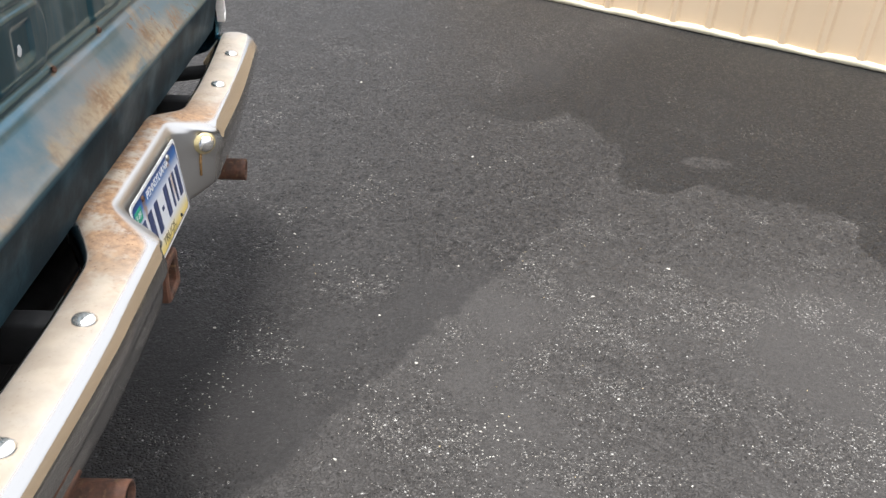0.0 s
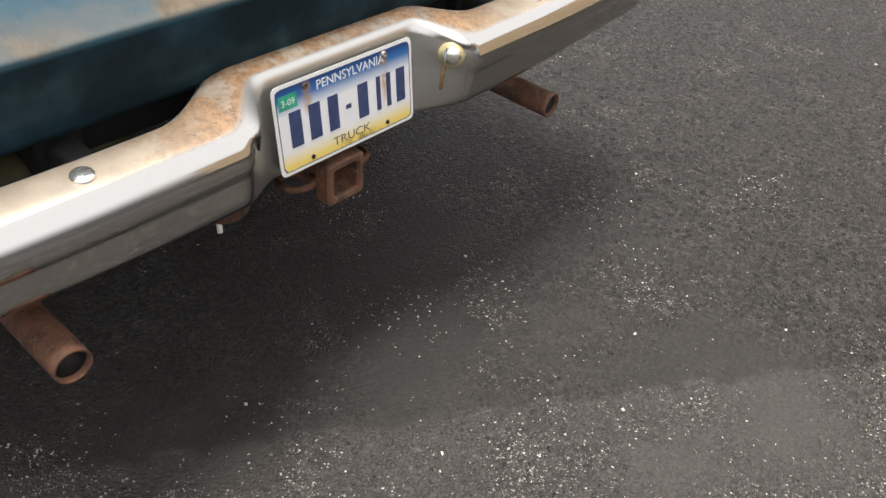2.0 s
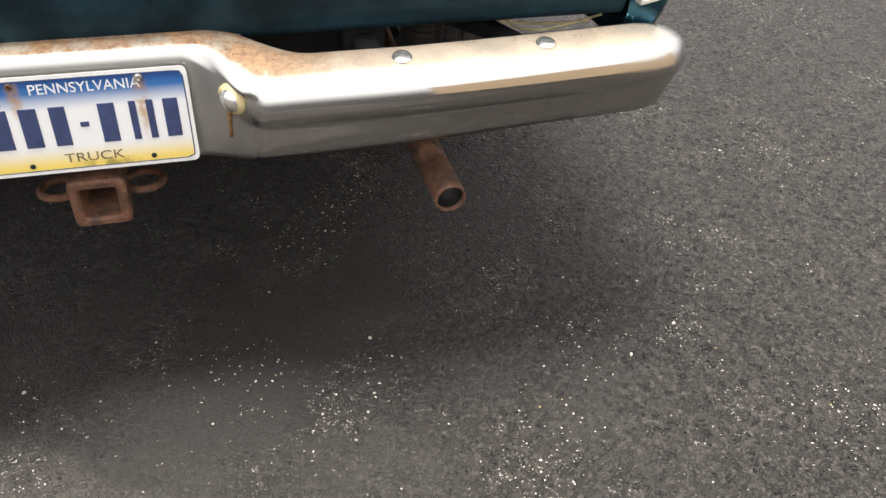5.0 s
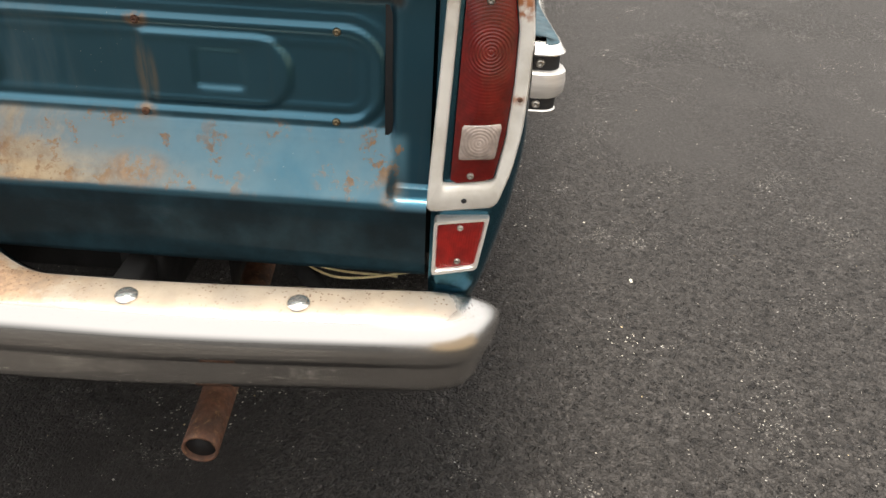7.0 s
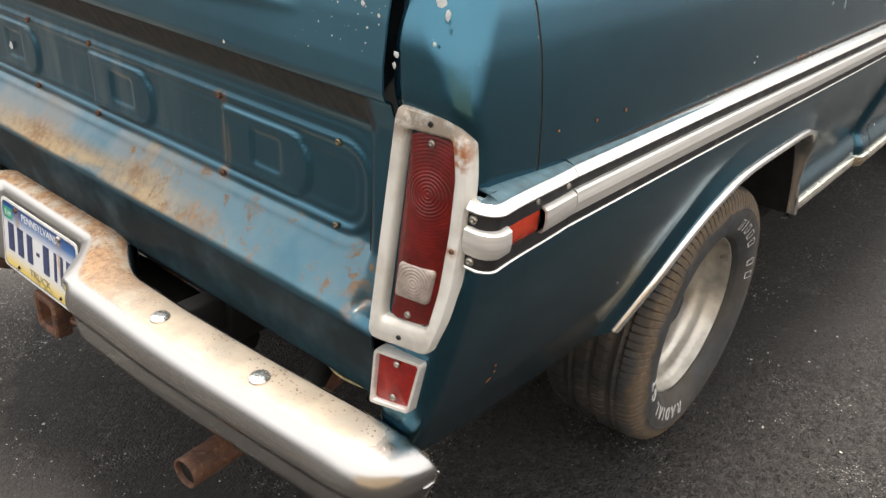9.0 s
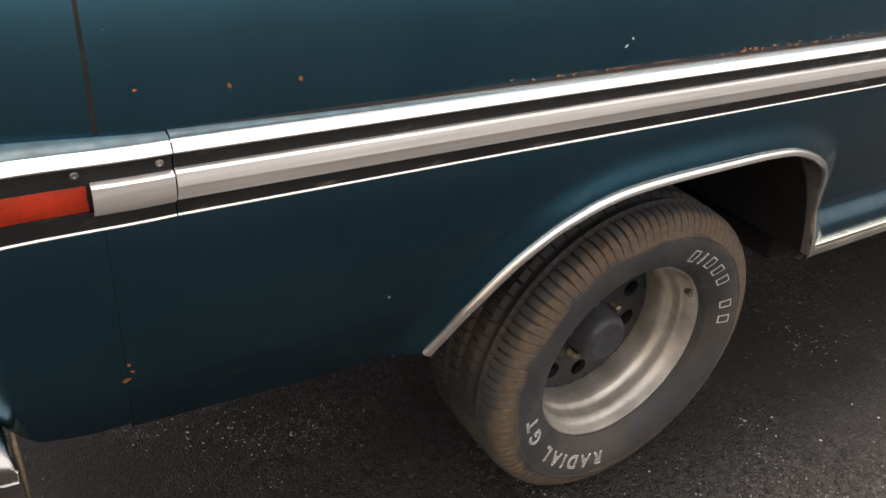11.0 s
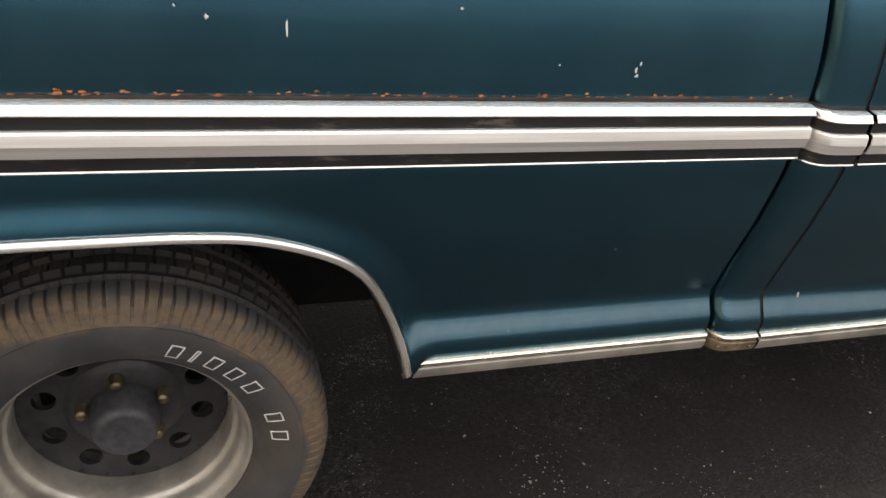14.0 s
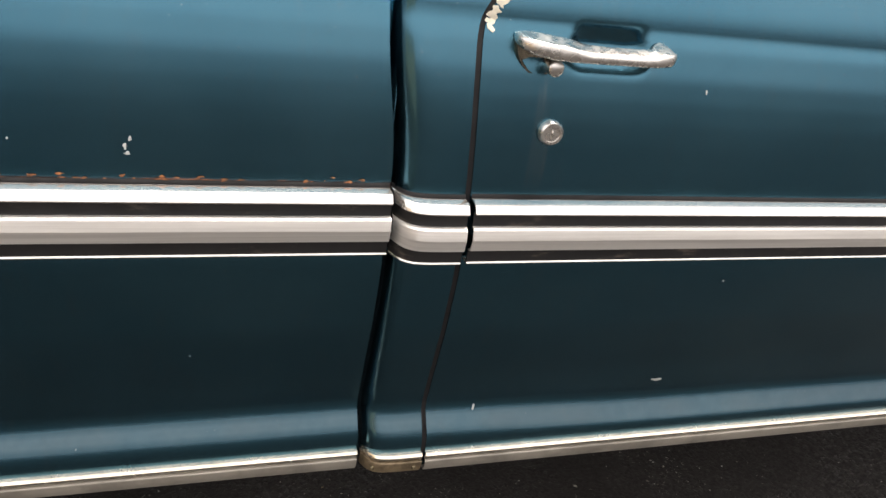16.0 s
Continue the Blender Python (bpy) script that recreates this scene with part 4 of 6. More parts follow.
for sgn in (1, -1):
    lamp = part("tail_lamp", leaned(framed(BEZEL_OUT, BEZEL_IN, -0.368, -0.350, -0.366, sgn)), BEZEL, truck, "tail lamp with worn white metal bezel", sharp=50)
    part("lamp_tray", leaned(pane(BEZEL_IN, -0.3655, 0.0, sgn)), PAINT_CAB, lamp, "dark teal lamp recess")
    part("red_lens", leaned(pane(LENS_EDGE, -0.3575, 0.0085, sgn)), RED_LENS, lamp, "deep red plastic lens with pressed rings")
    part("reverse_lens", leaned(reverse_pane(sgn)), CLEAR_LENS, lamp, "square clear reversing lens")
    for y, z, d in ((0.9275, 1.0785, -0.3565), (0.9175, 0.8560, -0.3560)):
        screw("lens_screw", (d + lamp_lean(z) - 0.12 * (y - 0.92), sgn * y, z), (1, 0, 0), 0.0048, lamp)
    for y, z, mat in ((0.9275, 1.1015, GAP), (0.9115, 0.8230, GAP), (0.9720, 0.9620, RUSTY)):
        screw("bezel_screw", (-0.3505 + lamp_lean(z) - 0.12 * (y - 0.92), sgn * y, z), (1, 0, 0), 0.0036, lamp, mat)
    so = [(0.8735, 0.7905), (0.9480, 0.7965), (0.9355, 0.7155), (0.8725, 0.7060)]
    si = [(0.8790, 0.7850), (0.9415, 0.7910), (0.9305, 0.7215), (0.8785, 0.7145)]
    small = part("corner_reflector", leaned(framed(rounded(so, 0.004, 3), rounded(si, 0.003, 3), -0.372, -0.352, -0.362, sgn, 60)), BRUSHED, truck, "small red reflector in a grey metal frame", sharp=50)
    part("reflector_lens", leaned(pane(rounded(si, 0.003, 3), -0.358, 0.003, sgn, 40, 4)), RED_SMALL, small, "red ribbed reflector")
    for y, z in ((0.9090, 0.7800), (0.9075, 0.7285)):
        screw("reflector_screw", (-0.3555 + lamp_lean(z) - 0.12 * (y - 0.92), sgn * y, z), (1, 0, 0), 0.0045, small)

# ---- side mouldings ----
LAYERS = [("bright_strip", BRIGHT, [(-0.010, 1.0220), (0.003, 1.0210), (0.006, 1.0195), (0.0130, 1.0105), (0.0130, 1.0090), (0.006, 1.008)]),
          ("black_strip", BLACK, [(0.006, 1.010), (0.0065, 1.0), (0.007, 0.987)]),
          ("brushed_strip", BRUSHED, [(0.006, 0.991), (0.011, 0.9905), (0.0145, 0.9880), (0.0150, 0.9865), (0.0170, 0.9740), (0.0165, 0.9725), (0.0135, 0.958), (0.006, 0.956)]),
          ("black_strip", BLACK, [(0.007, 0.958), (0.0065, 0.948), (0.006, 0.937)]),
          ("bright_bead", BRIGHT, [(0.004, 0.9388), (0.0068, 0.9384), (0.0082, 0.9368), (0.0072, 0.935), (-0.010, 0.934)])]


def moulding(name, x0, x1, sgn, parent, step=0.04, label="", drop=0.0):
    """A length of the five-layer side moulding; returns its first layer."""
    n = max(2, int(abs(x1 - x0) / step))
    first = None
    for lname, mat, prof in LAYERS:
        rws = []
        for i in range(n + 1):
            x = lerp(x0, x1, i / n)
            rws.append([(x, sgn * (side_v(x, 0.985, False) + 0.014 - 0.0055 * smoothstep(-2.0, -0.9, x) + d), z - drop) for d, z in prof])
        bm = strip(rws, flip=sgn > 0)
        ob = part(name if first is None else lname, bm, mat, first or parent, label if first is None else "", sharp=25, thick=0.002)
        first = first or ob
    # dark joint along the top, and the dusty painted ledge that shows at the rear
    def along(prof, a, b, fade=0.0):
        rws = []
        for i in range(n + 1):
            x, f = lerp(a, b, i / n), fade * i / n
            v, out = side_v(x, 1.026, False), side_v(x, 0.985, False) + 0.014 - 0.0055 * smoothstep(-2.0, -0.9, x)
            rws.append([(x, sgn * lerp(v - 0.001, out + 0.003, lerp(t, 1.0, f)), lerp(z, 1.0205, f) - drop) for t, z in prof])
        return strip(rws, flip=sgn > 0)
    part("joint", along([(0.0, 1.0268), (0.10, 1.0264), (0.13, 1.0200)], x0, x1), GAP, first, thick=0.001)
    if x0 > -0.6:
        part("ledge", along([(0.12, 1.0262), (0.5, 1.0252), (1.0, 1.0222), (1.0, 1.0205)], x0, -1.05, 1.0), LEDGE, first, "dusty painted ledge", thick=0.001)
    return first


for sgn in (1, -1):
    moulding("side_moulding", -0.554, BED_FRONT + 0.002, sgn, truck, label="bright, black and brushed metal side moulding")
    # rear end piece with the side marker, carried round the corner
    def end_path(q):
        """A place on the body under the end piece and its outward way: q runs 0 to 1 along the side, 1 to 2 round the corner, 2 to 3 inward."""
        out = 0.026
        vc = side_v(-0.385, 0.985, False) + out
        if q < 1:
            x = lerp(-0.5525, -0.376, q)
            return x, lerp(side_v(-0.5525, 0.985, False) + 0.0085, vc, q ** 1.1), 0.0, 1.0
        if q < 2:
            w = (q - 1) * math.pi / 2
            return -0.376 + 0.013 * math.sin(w), vc - 0.013 + 0.013 * math.cos(w), math.sin(w), math.cos(w)
        return -0.363, lerp(vc - 0.013, 0.984, q - 2), 1.0, 0.0

    def rise(q):
        return 0.008 * smoothstep(0.0, 1.0, q)

    def end_layer(prof, q0, q1, n=40):
        rws = []
        for i in range(n + 1):
            x, v, nx, nv = end_path(lerp(q0, q1, i / n))
            rws.append([(x + nx * d * 0.75, sgn * (v + nv * d), z + rise(lerp(q0, q1, i / n))) for d, z in prof])
        return strip(rws, flip=sgn < 0)

    end = None
    for lname, mat, prof in LAYERS:
        if lname == "brushed_strip":
            continue
        ob = part("moulding_end" if end is None else lname, end_layer(prof, 0.0, 3.0), mat, end or truck, "moulding end piece with red side marker" if end is None else "", sharp=25, thick=0.002)
        end = end or ob
    part("ledge", end_layer([(-0.034, 1.0268), (-0.012, 1.0258), (0.003, 1.0224), (0.004, 1.0200)], 0.0, 2.0), LEDGE, end, "dusty painted ledge", thick=0.001)
    cap = [(0.004, 0.990), (0.010, 0.9895), (0.0150, 0.986), (0.0165, 0.973), (0.0150, 0.960), (0.010, 0.9545), (0.004, 0.954)]
    part("end_cap", end_layer(cap, 0.925, 3.0), BRUSHED, end, "dented grey metal end cap", sharp=40, thick=0.003)
    lens = [(0.0, 0.989), (0.0045, 0.9885), (0.0060, 0.986), (0.0060, 0.960), (0.0045, 0.957), (0.0, 0.956)]
    marker = part("marker_lens", end_layer(lens, 0.470, 0.922), MARKER, end, "red side marker lens", sharp=40, thick=0.003)
    x, v, _, _ = end_path(0.72)
    part("bulb_shade", box((x - 0.017, min(sgn * (v - 0.002), sgn * (v + 0.0021)), 0.972), (x + 0.017, max(sgn * (v - 0.002), sgn * (v + 0.0021)), 0.986), 0.001), RED_LENS, marker)
    part("brushed_block", end_layer(cap, 0.0, 0.45), BRUSHED, end, sharp=40, thick=0.003)
    part("marker_gap", end_layer([(0.003, 0.989), (0.007, 0.972), (0.003, 0.956)], 0.445, 0.475, 4), GAP, end, thick=0.002)
    x, v, _, _ = end_path(2.4)
    for z in (0.999, 0.946):
        screw("end_screw", (x + 0.0045, sgn * v, z + rise(2.4)), (1, 0, 0), 0.0055, end)
    for q in (0.07, 0.52):
        x, v, _, _ = end_path(q)
        screw("end_screw", (x, sgn * (v + 0.005), 0.999 + rise(q)), (0, sgn, 0), 0.0045, end)

# ---- wheel arch trim and sill mouldings ----
def arch_trim(sgn, shift=0.0):
    pts = [Vector((p.x - shift, p.y, 0)) for p in ARCH_LINE]
    rws = []
    for i, p in enumerate(pts):
        t = (pts[min(i + 1, len(pts) - 1)] - pts[max(i - 1, 0)]).normalized()
        nrm = Vector((t.y, -t.x, 0))
        if nrm.dot(p - Vector((-1.39 - shift, 0.55, 0))) < 0:
            nrm = -nrm
        row = []
        for w, d in ((0.0, -0.045), (-0.001, 0.002), (0.000, 0.006), (0.003, 0.0085), (0.0085, 0.0080), (0.0115, 0.0062), (0.0135, 0.0040), (0.014, -0.004)):
            q = p + nrm * w
            v = side_v(q.x, max(q.y, 0.503))
            if q.x + shift < -1.6 and q.y < 0.69:
                v = lerp(side_v(q.x, 0.69), side_v(q.x, 0.524), smoothstep(0.69, 0.524, q.y))
            row.append((q.x, sgn * (v + 0.001 + d), q.y))
        rws.append(row)
    return strip(rws, flip=sgn < 0)


def door_edge(z):
    """The rear edge of the door, upright and then curving forward below the belt."""
    return DOOR_REAR - 0.075 * smoothstep(1.20, 1.345, z) ** 1.5 - 0.009 * smoothstep(1.20, 0.95, z) - 0.017 * max(0.0, 0.93 - z) / 0.4


SILL_BEAD = [(-0.002, 0.5420), (0.0065, 0.5405), (0.0095, 0.5370), (0.0085, 0.5330), (0.0050, 0.5310)]
SILL_WEB = [(0.0030, 0.5315), (0.0025, 0.5290), (0.0085, 0.5275), (0.0095, 0.5255), (0.0085, 0.5150), (0.0040, 0.5040), (-0.012, 0.5010)]


def sill_trim(x0, x1, sgn, prof):
    n = max(14, int(abs(x1 - x0) / 0.05))
    rws = []
    for i in range(n + 1):
        x = lerp(x0, x1, i / n)
        v = side_v(x, 0.537, False) + 0.001
        rws.append([(x, sgn * (v + d), z) for d, z in prof])
    return strip(rws, flip=sgn > 0)


for sgn in (1, -1):
    for shift in (0.0, WHEELBASE):
        part("arch_trim", arch_trim(sgn, shift), BRIGHT, truck, "bright metal wheel arch trim", sharp=40, thick=0.0015)
    for x0, x1 in ((-1.871, bed_edge(0.52) + 0.002), (bed_edge(0.52) - 0.006, door_edge(0.52) + 0.003), (door_edge(0.52) - 0.003, -3.72)):
        short = abs(x1 - x0) < 0.2
        sill = part("sill_moulding", sill_trim(x0, x1, sgn, SILL_WEB), SILL_BROWN if short else SILL, truck, "tarnished brown sill moulding with a bright bead" if short else "dull grey sill moulding with a bright bead", sharp=25, thick=0.0015)
        part("bright_bead", sill_trim(x0, x1, sgn, SILL_BEAD), BEAD, sill, "bright yellowed bead", sharp=40, thick=0.0012)
        if short:
            for x in (x0 - 0.016, x1 + 0.012):
                screw("sill_screw", (x, sgn * (side_v(x, 0.537, False) + 0.009), 0.515), (0, sgn, 0), 0.004, sill, BRASS)

# ---- cab, door, fender ----
def cab_v(x, z):
    """The cab's side: like the bed's, but with a shoulder that turns in below the windows."""
    if z < 1.235:
        return side_v(x, z)
    return side_v(x, 1.235) - 0.055 * smoothstep(1.235, 1.40, z) - 0.03 * (z - 1.235)


def edged_panel(left, right, z0, z1, sgn, cols, rws=84, zb=None, dent=False):
    """A body panel between two edges given as functions of height."""
    def f(u, t):
        za = zb(lerp(left(z0), right(z0), u)) if zb else z0
        z = lerp(za, z1, t)
        x = lerp(left(z), right(z), u)
        v = cab_v(x, z)
        if dent:
            v -= 0.017 * (1 - smoothstep(-0.026, 0.005, round_rect(x, z, -2.708, 1.208, 0.058, 0.030, 0.024))) * smoothstep(1.170, 1.220, z)
        return (x, sgn * v, z)
    return sheet(cols, rws, f, flip=sgn < 0)


DOOR_FRONT = -3.60
for sgn in (1, -1):
    part("cab_corner", edged_panel(lambda z: bed_edge(z) - 0.008, lambda z: door_edge(z) + 0.0035, 0.502, 1.36, sgn, 40), PAINT_CAB, truck, "teal cab corner panel", thick=0.003)
    door = part("door", edged_panel(lambda z: door_edge(z) - 0.004, lambda z: DOOR_FRONT, 0.502, 1.36, sgn, 240, 150, dent=True), PAINT_CAB, truck, "teal cab door with small chips and scratches", thick=0.003)
    part("front_fender", edged_panel(lambda z: DOOR_FRONT - 0.005, lambda z: -4.98, 0.502, 1.30, sgn, 138, zb=body_bottom), PAINT_CAB, truck, thick=0.003)
    well = strip([[(p.x - WHEELBASE, sgn * d, p.y - 0.002) for d in (0.94, 0.90, 0.46)] for p in ARCH_LINE])
    part("wheel_house", well, DARK, truck, thick=0.002)
    part("door_jamb", box((-2.62, min(sgn * 0.80, sgn * 0.86), 0.52), (-2.46, max(sgn * 0.80, sgn * 0.86), 1.36)), GAP, truck)
    # mouldings on the cab corner and the door
    moulding("cab_moulding", BED_FRONT - 0.005, door_edge(0.98) + 0.004, sgn, truck, 0.006, label="bright and grey moulding on the cab corner", drop=0.006)
    moulding("door_moulding", door_edge(0.98) - 0.004, DOOR_FRONT, sgn, truck, label="bright, black and brushed metal side moulding", drop=0.005)
    moulding("fender_moulding", DOOR_FRONT - 0.005, -4.9, sgn, truck, label="bright, black and brushed metal side moulding", drop=0.005)
    # dark gasket along the door's rear edge
    bm = strip([[(door_edge(z) + dx, sgn * (cab_v(door_edge(z) + dx, z) - 0.004), z) for dx in (0.005, -0.005)] for z in (0.502 + 0.858 * k / 40 for k in range(41))], flip=sgn < 0)
    part("door_gasket", bm, GAP, truck, thick=0.002)


def make_handle(sgn, door):
    """Pull handle: broad rear pad with a push button below, and a bar that returns to a small front foot."""
    s0 = cab_v(-2.67, 1.215)
    def P(x, d, z):
        return (-2.577 + (x + 2.563) * 0.867, sgn * (s0 + d), z + 0.004 - max(0.0, z - 1.2155) * 0.62)
    # bar, lofted from pad to foot: x, inner and outer depth, lower and upper edge at the front, and how far the back edge stands higher
    rows_ = []
    for x, d0, d1, lo, hi, up in ((-2.562, 0.000, 0.006, 1.210, 1.224, 0.004), (-2.566, 0.000, 0.022, 1.206, 1.227, 0.006), (-2.580, 0.000, 0.033, 1.202, 1.226, 0.009), (-2.605, 0.004, 0.040, 1.199, 1.222, 0.011),
                                  (-2.630, 0.008, 0.043, 1.198, 1.218, 0.011), (-2.648, 0.014, 0.044, 1.198, 1.214, 0.009), (-2.662, 0.021, 0.044, 1.198, 1.212, 0.006), (-2.700, 0.024, 0.044, 1.198, 1.212, 0.005),
                                  (-2.745, 0.024, 0.044, 1.198, 1.212, 0.005), (-2.766, 0.022, 0.044, 1.198, 1.213, 0.006), (-2.776, 0.010, 0.044, 1.199, 1.216, 0.009), (-2.790, 0.000, 0.043, 1.200, 1.219, 0.011),
                                  (-2.798, 0.000, 0.038, 1.203, 1.218, 0.010), (-2.801, 0.000, 0.028, 1.206, 1.216, 0.008)):
        e = min(0.004, (d1 - d0) * 0.25)
        loop = [(d0, lo + up), (d1 - e, lo), (d1 - 0.3 * e, lo + 0.3 * e), (d1, lo + e), (d1, hi - 1.4 * e), (d1 - 0.4 * e, hi - 0.4 * e), (d1 - 1.4 * e, hi), (lerp(d0, d1, 0.3), hi + 0.75 * up), (d0, hi + up)]
        ring = [P(x, d, z) for d, z in loop]
        rows_.append(ring + [ring[0]])
    bm = strip(rows_, flip=sgn > 0)
    bmesh.ops.remove_doubles(bm, verts=bm.verts, dist=1e-5)
    bmesh.ops.holes_fill(bm, edges=[e for e in bm.edges if e.is_boundary])
    bmesh.ops.recalc_face_normals(bm, faces=bm.faces)
    handle = part("door_handle", bm, CHROME_PART, door, "pitted chrome door handle with push button", sharp=50)
    prof = [(-2.576, 1.221), (-2.578, 1.206), (-2.586, 1.190), (-2.598, 1.179), (-2.611, 1.175), (-2.626, 1.179), (-2.637, 1.192), (-2.641, 1.208), (-2.630, 1.221), (-2.600, 1.226)]
    loop = [(p.x, p.y) for p in resample(rounded(prof, 0.01), 48)]
    def Q(x, d, z):
        return (x, sgn * (s0 + d), z - 0.002)
    def inset(p, t):
        return lerp(p[0], -2.610, t), lerp(p[1], 1.202, t)
    rws = []
    for p in loop:
        rws.append([Q(inset(p, t)[0], d, inset(p, t)[1]) for t, d in ((0, -0.006), (-0.03, 0.006), (0.04, 0.010), (0.12, 0.010), (0.20, 0.006), (0.6, 0.005), (1.0, 0.005))])
    bm = strip(rws, close=True)
    bmesh.ops.remove_doubles(bm, verts=bm.verts, dist=1e-5)
    bmesh.ops.recalc_face_normals(bm, faces=bm.faces)
    part("handle_base", bm, GROUND_CHROME, handle, "chrome handle base, reflected ground put into its brown colour", sharp=40)
    part("push_button", turned([(0.0105, -0.014), (0.0105, 0.010), (0.009, 0.0125), (0, 0.013)], Q(-2.626, 0.018, 1.192), (0, sgn, 0), 20), CHROME_PART, handle)
    x, z = -2.638, 1.1070
    lock = part("door_lock", turned([(0.0165, -0.004), (0.0165, 0.006), (0.014, 0.0095), (0.0105, 0.0095), (0.010, 0.008), (0.0, 0.008)], (x, sgn * cab_v(x, z), z), (0, sgn, 0), 28), CHROME_PART, door, "round chrome door lock", sharp=40)
    part("key_slot", box((x - 0.0012, sgn * (cab_v(x, z) + 0.0078) - 0.0006, z - 0.006), (x + 0.0012, sgn * (cab_v(x, z) + 0.0078) + 0.0009, z + 0.006)), SCREW, lock)


PRIMER = make_simple("cream_primer", (0.62, 0.58, 0.47), 0.7, 0, 0.2, 60)
CHROME_PART = make_simple("pitted_chrome", (0.74, 0.72, 0.68), 0.28, 1.0, 0.10, 40, 0.0001, 260)
# darker brown copy of the handle's chrome: reflected ground put into the colour
GROUND_CHROME = make_simple("ground_tinted_chrome", (0.26, 0.23, 0.18), 0.3, 1.0, 0.4, 60)
for d in [o for o in truck.children if o.name.split(".")[0] == "door"]:
    make_handle(1 if d.data.vertices[0].co.y > 0 else -1, d)


def plan_ring(z, x0, x1, half, r, n=10):
    """A rounded rectangle in plan."""
    pts = []
    for cx, cy, a0 in ((x0 - r, half - r, 0), (x1 + r, half - r, 90), (x1 + r, -half + r, 180), (x0 - r, -half + r, 270)):
        for k in range(n + 1):
            a = radians(a0 + 90 * k / n)
            pts.append((cx + r * math.cos(a), cy + r * math.sin(a), z))
    return pts


rings = [plan_ring(1.36, -2.452, -3.75, 0.955, 0.07), plan_ring(1.40, -2.46, -3.72, 0.93, 0.08), plan_ring(1.60, -2.53, -3.50, 0.86, 0.10), plan_ring(1.76, -2.60, -3.32, 0.79, 0.13),
         plan_ring(1.82, -2.66, -3.24, 0.72, 0.16), plan_ring(1.845, -2.78, -3.12, 0.55, 0.17)]
bm = strip([r + [r[0]] for r in rings], flip=True)
bmesh.ops.remove_doubles(bm, verts=bm.verts, dist=1e-5)
bmesh.ops.holes_fill(bm, edges=[e for e in bm.edges if e.is_boundary and all(v.co.z > 1.8 for v in e.verts)])
roof = part("cab_roof", bm, PAINT_CAB, truck, thick=0.003)
for sgn in (1, -1):
    rows_ = [[(x, sgn * (lerp(0.932, 0.798, t) + 0.004), lerp(1.405, 1.74, t)) for x in (lerp(-2.62, -2.70, t), lerp(-3.2, -3.1, t), lerp(-3.60, -3.30, t))] for t in (0, 0.5, 1)]
    part("side_window", strip(rows_, flip=sgn < 0), GLASS, roof, thick=0.003)
rows_ = [[(lerp(-2.462, -2.590, t) + 0.006, y, lerp(1.42, 1.72, t)) for y in (-0.72, 0, 0.72)] for t in (0, 0.5, 1)]
part("rear_window", strip(rows_), GLASS, roof, thick=0.003)
rows_ = [[(lerp(-3.715, -3.345, t) - 0.008, y, lerp(1.41, 1.74, t)) for y in (-0.74, 0, 0.74)] for t in (0, 0.5, 1)]
part("windshield", strip(rows_, flip=True), GLASS, roof, thick=0.003)
part("cab_back", box((-2.475, -0.90, 0.50), (-2.455, 0.90, 1.37)), PAINT_CAB, truck)
rows_ = [[(x, y, 1.36 - 0.07 * (y / 0.95) ** 4 - 0.035 * (-3.7 - x)) for y in np.linspace(-0.97, 0.97, 25)] for x in np.linspace(-3.68, -4.96, 20)]
part("hood", strip([[tuple(map(float, p)) for p in r] for r in rows_], flip=True), PAINT_CAB, truck, thick=0.004)
part("grille", box((-5.02, -0.97, 0.72), (-4.96, 0.97, 1.27), 0.02), DARK, truck)
part("front_bumper", box((-5.14, -0.98, 0.50), (-5.03, 0.98, 0.70), 0.03), CHROME_PART, truck)

# ---- bed floor and underbody ----
part("bed_floor", box((-2.43, -0.86, 0.79), (-0.42, 0.86, 0.81)), PAINT_CAB, truck)
part("bed_front_wall", box((-2.437, -0.86, 0.79), (-2.425, 0.86, 1.28)), PAINT_CAB, truck)
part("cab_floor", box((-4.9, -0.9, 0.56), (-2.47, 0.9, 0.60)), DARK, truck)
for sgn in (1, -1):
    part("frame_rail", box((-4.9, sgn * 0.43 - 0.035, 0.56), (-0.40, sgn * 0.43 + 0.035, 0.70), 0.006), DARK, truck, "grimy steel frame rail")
    # brackets and spring in near-black, not rust: shade put into the colour
    part("bumper_bracket", box((-0.52, sgn * 0.43 - 0.02, 0.585), (-0.285, sgn * 0.43 + 0.02, 0.655), 0.006), DARK, truck, "bumper bracket in near-black, shade put into its colour")
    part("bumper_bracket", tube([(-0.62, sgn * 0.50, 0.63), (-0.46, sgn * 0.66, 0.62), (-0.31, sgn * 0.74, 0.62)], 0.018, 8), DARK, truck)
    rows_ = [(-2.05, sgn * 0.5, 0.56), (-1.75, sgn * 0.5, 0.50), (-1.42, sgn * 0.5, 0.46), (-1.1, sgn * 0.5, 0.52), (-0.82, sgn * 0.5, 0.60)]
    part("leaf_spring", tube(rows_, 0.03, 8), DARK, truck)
# Added boxes under the sills hide the ground behind and block light.
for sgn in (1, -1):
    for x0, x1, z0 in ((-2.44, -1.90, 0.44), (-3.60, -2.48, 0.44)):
        part("underbody_baffle", box((x0, min(sgn * 0.52, sgn * 0.85), z0), (x1, max(sgn * 0.52, sgn * 0.85), 0.58), 0.01), DARK, truck, "added near-black box under the body that blocks light")
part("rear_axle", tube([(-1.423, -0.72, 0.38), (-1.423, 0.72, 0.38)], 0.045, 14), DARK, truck)
